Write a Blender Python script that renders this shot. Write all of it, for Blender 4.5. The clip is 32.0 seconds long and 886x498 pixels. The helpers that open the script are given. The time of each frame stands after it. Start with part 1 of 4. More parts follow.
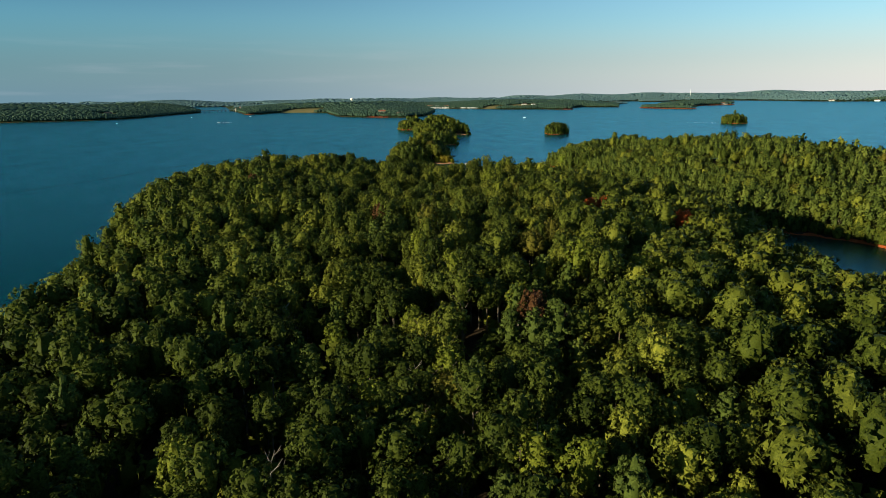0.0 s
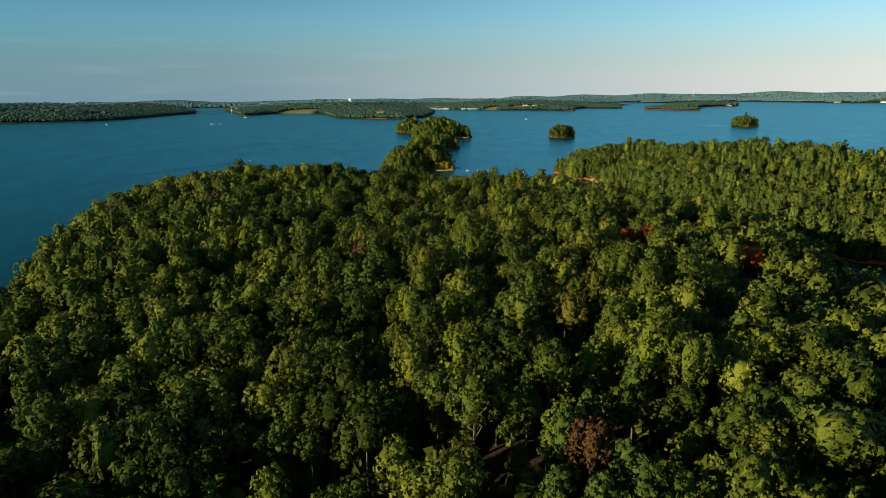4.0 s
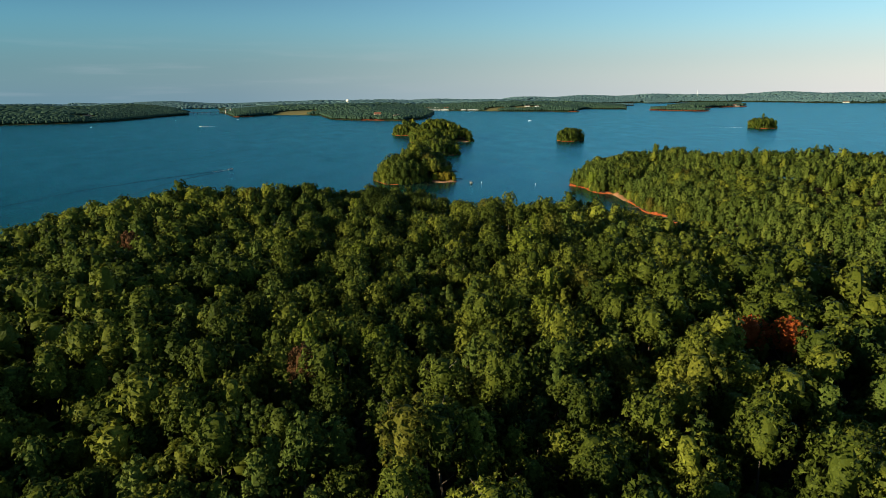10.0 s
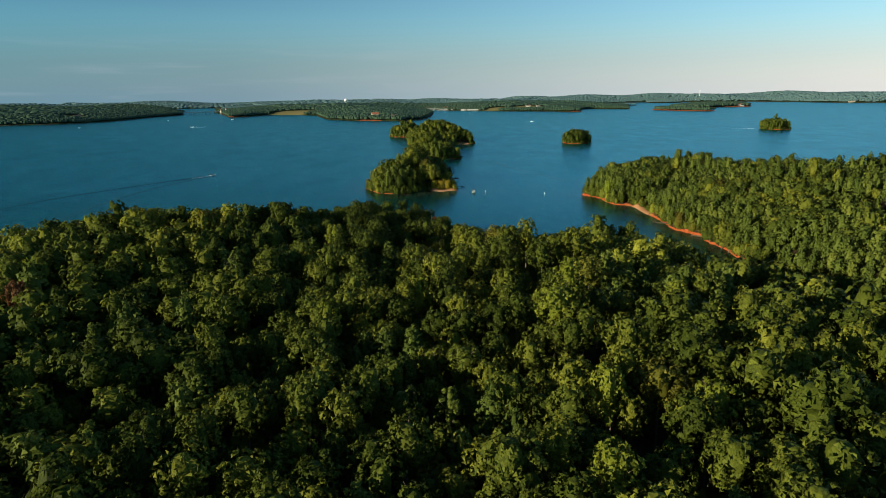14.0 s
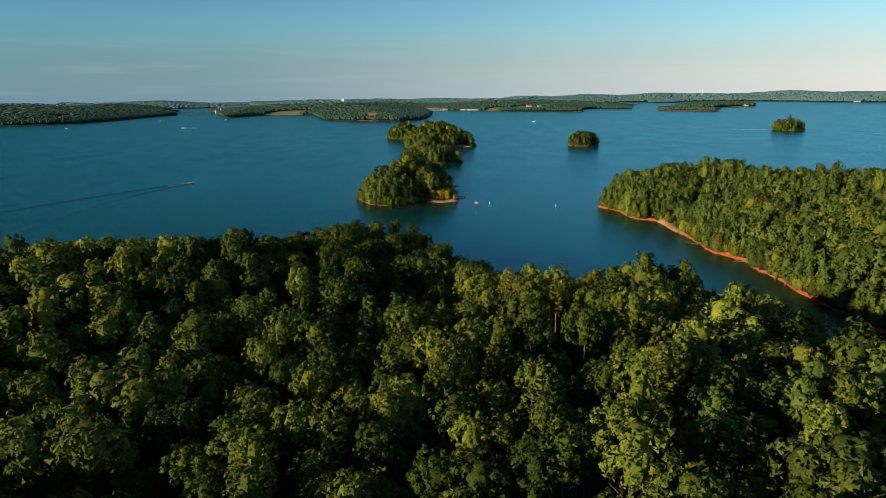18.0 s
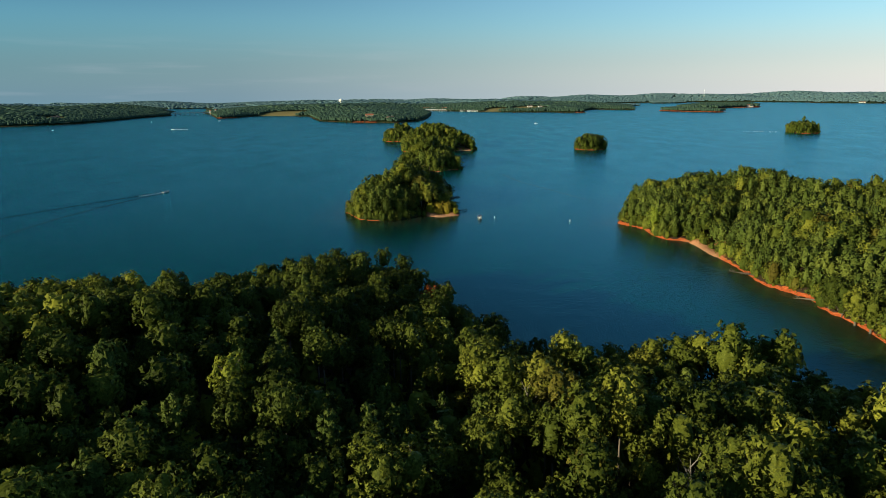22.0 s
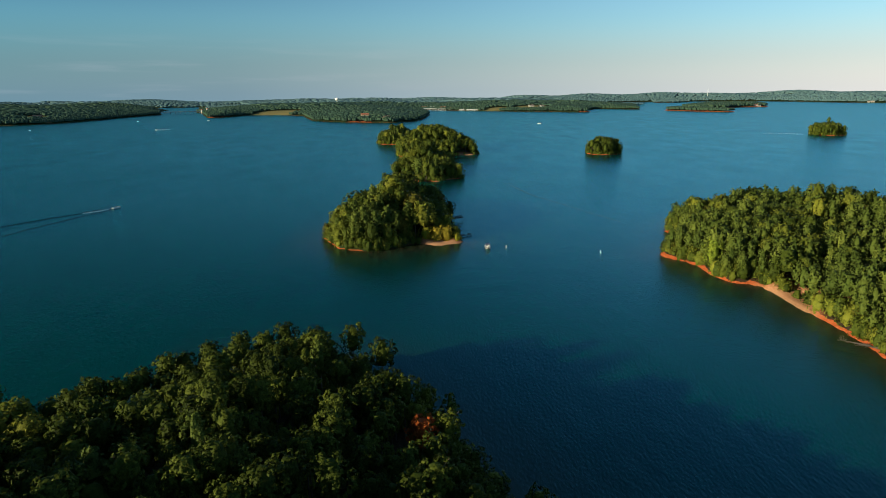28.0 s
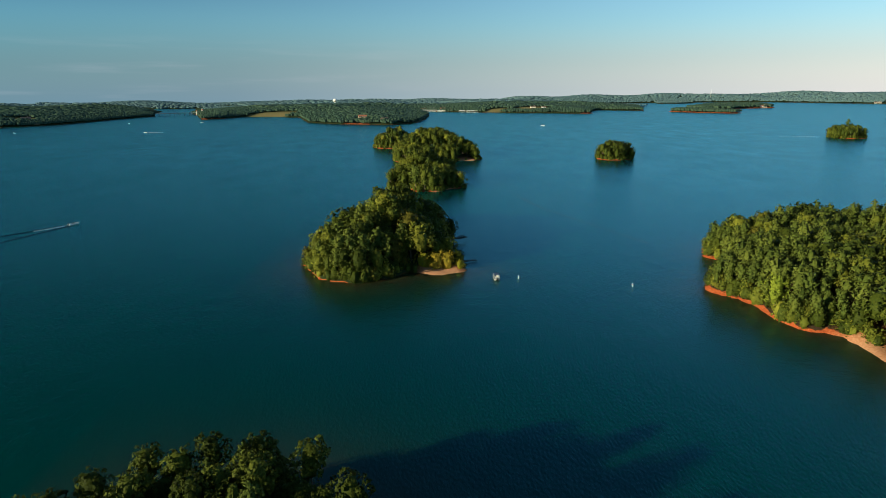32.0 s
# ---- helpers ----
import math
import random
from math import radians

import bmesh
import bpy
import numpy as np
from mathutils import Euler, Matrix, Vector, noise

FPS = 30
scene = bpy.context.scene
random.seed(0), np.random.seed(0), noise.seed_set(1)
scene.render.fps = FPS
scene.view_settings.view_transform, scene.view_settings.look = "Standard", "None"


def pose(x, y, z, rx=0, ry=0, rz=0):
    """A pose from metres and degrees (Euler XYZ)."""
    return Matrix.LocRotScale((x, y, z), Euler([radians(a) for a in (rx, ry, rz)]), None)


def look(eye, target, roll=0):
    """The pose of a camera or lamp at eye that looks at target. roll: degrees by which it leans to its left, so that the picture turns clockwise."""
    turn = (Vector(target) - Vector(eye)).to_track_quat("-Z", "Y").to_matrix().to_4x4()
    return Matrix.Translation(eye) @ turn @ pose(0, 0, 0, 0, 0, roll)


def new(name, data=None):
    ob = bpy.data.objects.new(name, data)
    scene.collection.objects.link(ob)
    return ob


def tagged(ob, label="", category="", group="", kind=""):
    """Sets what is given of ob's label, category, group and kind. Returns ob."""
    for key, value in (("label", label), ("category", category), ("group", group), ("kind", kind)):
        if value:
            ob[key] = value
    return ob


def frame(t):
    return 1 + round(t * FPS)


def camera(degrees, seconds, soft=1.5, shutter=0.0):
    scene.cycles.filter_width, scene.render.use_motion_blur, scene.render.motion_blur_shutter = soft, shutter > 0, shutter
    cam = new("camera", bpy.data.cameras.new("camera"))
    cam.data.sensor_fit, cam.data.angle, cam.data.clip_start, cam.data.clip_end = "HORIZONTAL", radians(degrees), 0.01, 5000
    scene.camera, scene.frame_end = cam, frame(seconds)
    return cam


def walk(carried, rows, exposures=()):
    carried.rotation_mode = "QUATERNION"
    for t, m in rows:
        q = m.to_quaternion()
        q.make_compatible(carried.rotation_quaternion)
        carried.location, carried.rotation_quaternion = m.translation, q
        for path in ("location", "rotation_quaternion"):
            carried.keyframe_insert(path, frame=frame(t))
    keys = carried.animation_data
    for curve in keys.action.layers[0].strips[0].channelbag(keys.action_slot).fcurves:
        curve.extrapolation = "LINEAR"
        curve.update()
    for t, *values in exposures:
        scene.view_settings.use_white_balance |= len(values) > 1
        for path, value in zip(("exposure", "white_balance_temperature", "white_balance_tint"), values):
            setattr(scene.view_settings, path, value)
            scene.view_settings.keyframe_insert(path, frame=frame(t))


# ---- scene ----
cam = camera(70.0, 32.0, soft=0.78)
PATH = [
    (0.0, pose(0.00, 0.00, 80.00, 76.067, 0, 0.019) @ pose(0, 0, 0, 0, 0, -0.750)),
    (2.0, pose(0.01, 27.87, 80.22, 76.120, 0, 0.000) @ pose(0, 0, 0, 0, 0, -0.698)),
    (3.5, pose(0.02, 48.77, 80.38, 76.114, 0, -0.023) @ pose(0, 0, 0, 0, 0, -0.656)),
    (5.5, pose(0.04, 76.63, 80.57, 76.149, 0, -0.020) @ pose(0, 0, 0, 0, 0, -0.655)),
    (8.0, pose(0.08, 111.47, 80.79, 76.140, 0, -0.030) @ pose(0, 0, 0, 0, 0, -0.680)),
    (11.0, pose(0.16, 153.28, 81.03, 76.166, 0, -0.046) @ pose(0, 0, 0, 0, 0, -0.751)),
    (14.5, pose(0.27, 202.07, 81.26, 76.094, 0, -0.093) @ pose(0, 0, 0, 0, 0, -0.739)),
    (16.5, pose(0.35, 229.95, 81.37, 76.067, 0, -0.119) @ pose(0, 0, 0, 0, 0, -0.742)),
    (19.0, pose(0.47, 264.80, 81.49, 76.086, 0, -0.180) @ pose(0, 0, 0, 0, 0, -0.745)),
    (22.0, pose(0.63, 306.63, 81.60, 76.106, 0, -0.254) @ pose(0, 0, 0, 0, 0, -0.712)),
    (25.5, pose(0.84, 355.43, 81.69, 76.035, 0, -0.340) @ pose(0, 0, 0, 0, 0, -0.637)),
    (27.5, pose(0.98, 383.33, 81.72, 75.984, 0, -0.385) @ pose(0, 0, 0, 0, 0, -0.634)),
    (30.0, pose(1.16, 418.19, 81.73, 76.016, 0, -0.385) @ pose(0, 0, 0, 0, 0, -0.635)),
    (32.0, pose(1.33, 446.09, 81.73, 76.069, 0, -0.402) @ pose(0, 0, 0, 0, 0, -0.654)),
]
walk(cam, PATH, [(0.0, 0.82, 5600, -1), (32.0, 0.82, 5600, -1)])

# ---------------------------------------------------------------- light
SUN_AZ = 241.0   # degrees clockwise from +y: the sun stands behind and to the west
SUN_EL = 14.5
sun_dir = Vector((math.sin(radians(SUN_AZ)) * math.cos(radians(SUN_EL)),
                  math.cos(radians(SUN_AZ)) * math.cos(radians(SUN_EL)), math.sin(radians(SUN_EL))))
world = bpy.data.worlds.new("sky")
scene.world = world
world.use_nodes = True
wn = world.node_tree.nodes
sky = wn.new("ShaderNodeTexSky")
sky.sky_type = "NISHITA"
sky.sun_disc = False
sky.sun_elevation = radians(SUN_EL)
sky.sun_rotation = radians(SUN_AZ)
sky.altitude = 300
sky.air_density = 1.0
sky.dust_density = 0.4
sky.ozone_density = 2.8
# a pale veil of haze low over the horizon, rosier away from the sun
wl = world.node_tree.links.new
w_tc = wn.new("ShaderNodeTexCoord")
w_sep = wn.new("ShaderNodeSeparateXYZ")
wl(w_tc.outputs["Generated"], w_sep.inputs[0])
w_side = wn.new("ShaderNodeMapRange")
w_side.inputs["From Min"].default_value, w_side.inputs["From Max"].default_value = -0.3, 0.78
wl(w_sep.outputs["X"], w_side.inputs["Value"])
w_low = wn.new("ShaderNodeMapRange")
w_low.interpolation_type = "SMOOTHSTEP"
w_low.inputs["From Min"].default_value, w_low.inputs["From Max"].default_value = 0.105, -0.02
w_low.inputs["To Max"].default_value = 0.78
wl(w_sep.outputs["Z"], w_low.inputs["Value"])
w_col = wn.new("ShaderNodeMixRGB")
w_col.inputs[1].default_value = (3.3, 4.15, 4.75, 1)
w_col.inputs[2].default_value = (9.6, 9.2, 8.5, 1)
wl(w_side.outputs[0], w_col.inputs[0])
w_mix = wn.new("ShaderNodeMixRGB")
wl(w_low.outputs[0], w_mix.inputs[0])
wl(sky.outputs[0], w_mix.inputs[1])
wl(w_col.outputs[0], w_mix.inputs[2])
# thin rosy cloud streaks low in the sky
w_map = wn.new("ShaderNodeMapping")
w_map.inputs["Scale"].default_value = (3.0, 3.0, 38.0)
wl(w_tc.outputs["Generated"], w_map.inputs["Vector"])
w_noise = wn.new("ShaderNodeTexNoise")
w_noise.inputs["Scale"].default_value, w_noise.inputs["Detail"].default_value = 1.6, 5.0
wl(w_map.outputs[0], w_noise.inputs["Vector"])
w_streak = wn.new("ShaderNodeMapRange")
w_streak.interpolation_type = "SMOOTHSTEP"
w_streak.inputs["From Min"].default_value, w_streak.inputs["From Max"].default_value = 0.47, 0.75
w_streak.inputs["To Max"].default_value = 0.26
wl(w_noise.outputs["Fac"], w_streak.inputs["Value"])
w_high = wn.new("ShaderNodeMapRange")
w_high.interpolation_type = "SMOOTHSTEP"
w_high.inputs["From Min"].default_value, w_high.inputs["From Max"].default_value = 0.085, 0.05
wl(w_sep.outputs["Z"], w_high.inputs["Value"])
w_amt = wn.new("ShaderNodeMath")
w_amt.operation = "MULTIPLY"
wl(w_streak.outputs[0], w_amt.inputs[0])
wl(w_high.outputs[0], w_amt.inputs[1])
w_cloud = wn.new("ShaderNodeMixRGB")
w_cloud.inputs[2].default_value = (8.0, 6.6, 6.4, 1)
w_west = wn.new("ShaderNodeMapRange")
w_west.inputs["From Min"].default_value, w_west.inputs["From Max"].default_value = 0.05, -0.35
wl(w_sep.outputs["X"], w_west.inputs["Value"])
w_far = wn.new("ShaderNodeMath")
w_far.operation = "MULTIPLY"
wl(w_amt.outputs[0], w_far.inputs[0])
wl(w_west.outputs[0], w_far.inputs[1])
wl(w_far.outputs[0], w_cloud.inputs[0])
wl(w_mix.outputs[0], w_cloud.inputs[1])
# the sky is deepest at a right angle to the sun
w_deep = wn.new("ShaderNodeMapRange")
w_deep.inputs["From Min"].default_value, w_deep.inputs["From Max"].default_value = -0.7, 0.6
wl(w_sep.outputs["X"], w_deep.inputs["Value"])
w_hue = wn.new("ShaderNodeMixRGB")
w_hue.inputs[1].default_value = (0.60, 0.80, 0.88, 1)
w_hue.inputs[2].default_value = (1.38, 1.18, 1.12, 1)
wl(w_deep.outputs[0], w_hue.inputs[0])
w_scale = wn.new("ShaderNodeVectorMath")
w_scale.operation = "MULTIPLY"
wl(w_cloud.outputs[0], w_scale.inputs[0])
wl(w_hue.outputs[0], w_scale.inputs[1])
# and clearer above the haze
w_up = wn.new("ShaderNodeMapRange")
w_up.interpolation_type = "SMOOTHSTEP"
w_up.inputs["From Min"].default_value, w_up.inputs["From Max"].default_value = 0.035, 0.11
wl(w_sep.outputs["Z"], w_up.inputs["Value"])
w_clear = wn.new("ShaderNodeMixRGB")
w_clear.inputs[1].default_value = (0.97, 0.98, 1.0, 1)
w_clear.inputs[2].default_value = (1.16, 1.26, 1.20, 1)
wl(w_up.outputs[0], w_clear.inputs[0])
w_last = wn.new("ShaderNodeVectorMath")
w_last.operation = "MULTIPLY"
wl(w_scale.outputs[0], w_last.inputs[0])
wl(w_clear.outputs[0], w_last.inputs[1])
# high western sky, mostly above the view, dimmed to darken the lake's reflections
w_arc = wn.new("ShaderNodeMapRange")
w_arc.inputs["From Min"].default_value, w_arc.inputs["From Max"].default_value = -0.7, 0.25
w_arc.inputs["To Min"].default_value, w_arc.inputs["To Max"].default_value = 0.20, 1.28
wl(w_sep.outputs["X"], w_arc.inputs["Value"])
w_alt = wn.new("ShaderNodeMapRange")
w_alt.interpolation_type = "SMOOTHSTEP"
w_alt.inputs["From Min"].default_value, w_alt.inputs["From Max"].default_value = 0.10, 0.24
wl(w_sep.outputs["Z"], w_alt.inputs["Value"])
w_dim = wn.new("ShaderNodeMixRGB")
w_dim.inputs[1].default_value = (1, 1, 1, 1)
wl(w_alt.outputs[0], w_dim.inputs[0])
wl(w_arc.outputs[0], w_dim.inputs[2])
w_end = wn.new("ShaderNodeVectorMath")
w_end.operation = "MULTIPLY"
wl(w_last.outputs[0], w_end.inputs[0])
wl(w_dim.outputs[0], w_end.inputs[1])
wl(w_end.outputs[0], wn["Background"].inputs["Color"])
wn["Background"].inputs["Strength"].default_value = 0.050
sun = new("sun", bpy.data.lights.new("sun", "SUN"))
sun.data.energy = 5.0
sun.data.angle = radians(0.5)
sun.data.color = (1.0, 0.80, 0.50)
sun.matrix_world = look(sun_dir * 300 + Vector((0, 300, 0)), (0, 300, 0))


# ---------------------------------------------------------------- materials
def material(name):
    m = bpy.data.materials.new(name)
    m.use_nodes = True
    nt = m.node_tree
    return m, nt, nt.nodes["Principled BSDF"]


def node(nt, kind, **props):
    n = nt.nodes.new(kind)
    for key, value in props.items():
        n.inputs[key.replace("_", " ")].default_value = value
    return n


def ramp(nt, stops):
    n = nt.nodes.new("ShaderNodeValToRGB")
    els = n.color_ramp.elements
    while len(els) < len(stops):
        els.new(0.5)
    for e, (pos, col) in zip(els, stops):
        e.position, e.color = pos, (*col, 1)
    return n


def math_node(nt, op, a, b=None, clamp=False):
    n = nt.nodes.new("ShaderNodeMath")
    n.operation, n.use_clamp = op, clamp
    for i, v in enumerate((a, b)):
        if v is None:
            continue
        if isinstance(v, (int, float)):
            n.inputs[i].default_value = v
        else:
            nt.links.new(v, n.inputs[i])
    return n.outputs[0]


def leaf_material(name, stops, vary=0.35, glow=0.06, grain=3.4, cut=0.0, tilt=0.8, facet=0.75):
    """Leaves: hue by tree, brightness by leaf and spray, each leaf turned its own way, some light let through.
    grain: leaves to the metre; cut: how far a leaf reaches towards its neighbours, 0 for closed foliage;
    tilt: how far the leaves lean away from their bough; facet: how much the single spray's own slope shows."""
    m, nt, p = material(name)
    lk = nt.links.new
    attr = nt.nodes.new("ShaderNodeAttribute")
    attr.attribute_name = "tint"
    info = nt.nodes.new("ShaderNodeObjectInfo")
    sel = math_node(nt, "FRACT", math_node(nt, "ADD", attr.outputs["Fac"], info.outputs["Random"]))
    cr = ramp(nt, stops)
    lk(sel, cr.inputs[0])
    geo = nt.nodes.new("ShaderNodeNewGeometry")
    vor = node(nt, "ShaderNodeTexVoronoi", Scale=grain)
    lk(geo.outputs["Position"], vor.inputs["Vector"])
    tone = nt.nodes.new("ShaderNodeSeparateColor")
    lk(vor.outputs["Color"], tone.inputs[0])
    both = math_node(nt, "ADD", math_node(nt, "MULTIPLY", geo.outputs["Random Per Island"], 0.5), math_node(nt, "MULTIPLY", tone.outputs[0], 0.5))
    hsv = node(nt, "ShaderNodeHueSaturation")
    lk(cr.outputs[0], hsv.inputs["Color"])
    lk(math_node(nt, "ADD", math_node(nt, "MULTIPLY", both, 2.4 * vary), 1 - 1.2 * vary), hsv.inputs["Value"])
    lk(math_node(nt, "ADD", math_node(nt, "MULTIPLY", both, -0.03), 0.515), hsv.inputs["Hue"])
    # every leaf leans its own way
    lean = nt.nodes.new("ShaderNodeVectorMath")
    lean.operation = "MULTIPLY_ADD"
    lk(vor.outputs["Color"], lean.inputs[0])
    lean.inputs[1].default_value = (2 * tilt, 2 * tilt, 2 * tilt)
    lean.inputs[2].default_value = (-tilt, -tilt, -tilt)
    turned = nt.nodes.new("ShaderNodeVectorMath")
    turned.operation = "ADD"
    # leaves face outwards from their bough, as on the tree
    out = nt.nodes.new("ShaderNodeAttribute")
    out.attribute_name = "out"
    spun = nt.nodes.new("ShaderNodeVectorTransform")
    spun.vector_type, spun.convert_from, spun.convert_to = "NORMAL", "OBJECT", "WORLD"
    lk(out.outputs["Vector"], spun.inputs[0])
    blend = nt.nodes.new("ShaderNodeVectorMath")
    blend.operation = "MULTIPLY_ADD"
    lk(geo.outputs["Normal"], blend.inputs[0])
    blend.inputs[1].default_value = (facet, facet, facet)
    lk(spun.outputs[0], blend.inputs[2])
    lk(blend.outputs[0], turned.inputs[0])
    lk(lean.outputs[0], turned.inputs[1])
    unit = nt.nodes.new("ShaderNodeVectorMath")
    unit.operation = "NORMALIZE"
    lk(turned.outputs[0], unit.inputs[0])
    lk(hsv.outputs[0], p.inputs["Base Color"])
    lk(unit.outputs[0], p.inputs["Normal"])
    p.inputs["Roughness"].default_value = 0.6
    p.inputs["Specular IOR Level"].default_value = 0.06
    tr = nt.nodes.new("ShaderNodeBsdfTranslucent")
    lk(hsv.outputs[0], tr.inputs["Color"])
    mix = nt.nodes.new("ShaderNodeMixShader")
    mix.inputs[0].default_value = glow
    lk(p.outputs[0], mix.inputs[1])
    lk(tr.outputs[0], mix.inputs[2])
    last = mix.outputs[0]
    if cut:
        gap = nt.nodes.new("ShaderNodeBsdfTransparent")
        hole = nt.nodes.new("ShaderNodeMixShader")
        lk(math_node(nt, "GREATER_THAN", vor.outputs["Distance"], cut), hole.inputs[0])
        lk(last, hole.inputs[1])
        lk(gap.outputs[0], hole.inputs[2])
        last = hole.outputs[0]
    lk(last, nt.nodes["Material Output"].inputs["Surface"])
    return m


def plain(name, col, rough=0.6, metal=0.0, grain=0.2, scale=3.0, bump=0.0):
    """A surface of one colour with grain and stains."""
    m, nt, p = material(name)
    lk = nt.links.new
    tc = nt.nodes.new("ShaderNodeTexCoord")
    a = node(nt, "ShaderNodeTexNoise", Scale=scale, Detail=6.0)
    b = node(nt, "ShaderNodeTexNoise", Scale=scale * 0.17, Detail=3.0)
    lk(tc.outputs["Object"], a.inputs["Vector"])
    lk(tc.outputs["Object"], b.inputs["Vector"])
    s = math_node(nt, "ADD", a.outputs["Fac"], b.outputs["Fac"])
    v = math_node(nt, "ADD", math_node(nt, "MULTIPLY", s, grain), 1 - grain)
    hsv = node(nt, "ShaderNodeHueSaturation")
    hsv.inputs["Color"].default_value = (*col, 1)
    lk(v, hsv.inputs["Value"])
    lk(hsv.outputs[0], p.inputs["Base Color"])
    p.inputs["Roughness"].default_value = rough
    p.inputs["Metallic"].default_value = metal
    if bump:
        bn = node(nt, "ShaderNodeBump", Strength=bump, Distance=0.05)
        lk(a.outputs["Fac"], bn.inputs["Height"])
        lk(bn.outputs[0], p.inputs["Normal"])
    return m


GREENS = [(0.0, (0.030, 0.041, 0.005)), (0.25, (0.058, 0.073, 0.009)), (0.5, (0.088, 0.102, 0.012)),
          (0.70, (0.121, 0.128, 0.014)), (0.90, (0.172, 0.180, 0.019)), (1.0, (0.082, 0.068, 0.010))]
OLIVES = [(0.0, (0.060, 0.080, 0.014)), (0.4, (0.080, 0.104, 0.017)), (0.75, (0.100, 0.122, 0.020)), (1.0, (0.130, 0.150, 0.023))]
# far greens bluer and flatter in tone, with distance haze mixed into the colour
HAZED_GREENS = [(0.0, (0.034, 0.062, 0.045)), (0.5, (0.042, 0.073, 0.048)), (1.0, (0.056, 0.087, 0.051))]
M_LEAF = leaf_material("broad_leaves", GREENS, vary=0.55, glow=0.20, grain=4.0, tilt=0.5)
M_PINE = leaf_material("pine_needles", OLIVES, vary=0.48, glow=0.20, grain=4.4, tilt=0.5)
M_LEAF_MASS = leaf_material("broad_foliage", GREENS, vary=0.26, glow=0.20, grain=2.2, tilt=0.22, facet=0.4)
M_PINE_MASS = leaf_material("pine_foliage", OLIVES, vary=0.17, glow=0.20, grain=2.4, tilt=0.18, facet=0.4)
M_LEAF_FAR_HAZE = leaf_material("hazed_far_foliage", HAZED_GREENS, vary=0.08, grain=0.25, tilt=0.15)
# hill leaves paled and blued further: haze of the farthest land, as base colour
M_LEAF_HILL_HAZE = leaf_material("hazed_hill_foliage", [(0.0, (0.084, 0.140, 0.150)), (0.6, (0.090, 0.146, 0.154)), (1.0, (0.098, 0.152, 0.154))], vary=0.05, grain=0.2, tilt=0.1)
M_RUST = leaf_material("dead_leaves", [(0.0, (0.28, 0.066, 0.013)), (1.0, (0.38, 0.094, 0.018))], vary=0.35, glow=0.2)
M_BUSH = leaf_material("bush_leaves", [(0.0, (0.20, 0.19, 0.014)), (1.0, (0.30, 0.22, 0.020))], vary=0.3, glow=0.2)
M_LIME = leaf_material("lime_leaves", [(0.0, (0.17, 0.21, 0.018)), (1.0, (0.22, 0.25, 0.026))], vary=0.3, glow=0.15)
M_LIGHT = leaf_material("light_leaves", [(0.0, (0.112, 0.130, 0.012)), (1.0, (0.150, 0.164, 0.015))], vary=0.42, glow=0.20, grain=4.0, tilt=0.5)
M_BROWN = leaf_material("brown_leaves", [(0.0, (0.075, 0.038, 0.014)), (1.0, (0.10, 0.046, 0.018))], vary=0.3, glow=0.2)
M_BARK = plain("bark", (0.11, 0.085, 0.06), 0.9, grain=0.4, scale=4, bump=0.6)
M_SNAG = plain("bleached_wood", (0.20, 0.175, 0.145), 0.85, grain=0.3, scale=4, bump=0.4)
M_DRIFT = plain("wet_dark_wood", (0.06, 0.045, 0.035), 0.8, grain=0.4, scale=4, bump=0.4)
M_WHITE = plain("white_gelcoat", (0.8, 0.8, 0.78), 0.3, grain=0.06)
M_BLACK = plain("black_plastic", (0.02, 0.02, 0.022), 0.5, grain=0.1)
M_NAVY = plain("navy_canvas", (0.03, 0.05, 0.10), 0.7, grain=0.15)
M_ORANGE = plain("orange_plastic", (0.75, 0.2, 0.04), 0.5, grain=0.1)
M_CONC = plain("concrete", (0.38, 0.36, 0.33), 0.85, grain=0.2, scale=1)
M_ROOF = plain("pale_metal_roof", (0.7, 0.69, 0.66), 0.5, grain=0.1, scale=0.5)
M_WALL = plain("pale_siding", (0.62, 0.58, 0.5), 0.7, grain=0.12, scale=0.5)
M_WHITEWASH = plain("white_siding", (0.78, 0.77, 0.74), 0.7, grain=0.08, scale=0.5)
M_TAN = plain("tan_siding", (0.32, 0.24, 0.16), 0.7, grain=0.15, scale=0.5)
M_BROWNROOF = plain("brown_shingles", (0.16, 0.11, 0.08), 0.8, grain=0.25, scale=0.6)
M_REDROOF = plain("rust_roof", (0.35, 0.12, 0.06), 0.7, grain=0.2, scale=0.5)
M_TANK = plain("tank_paint", (0.8, 0.76, 0.68), 0.4, grain=0.06, scale=0.2)
M_GLASS = plain("dark_glass", (0.03, 0.035, 0.04), 0.1, grain=0.05)
M_RIPPLE = plain("dark_ripple", (0.001, 0.022, 0.028), 0.25, grain=0.3, scale=0.6)
M_FOAM = plain("foam", (0.75, 0.78, 0.78), 0.8, grain=0.3, scale=2)


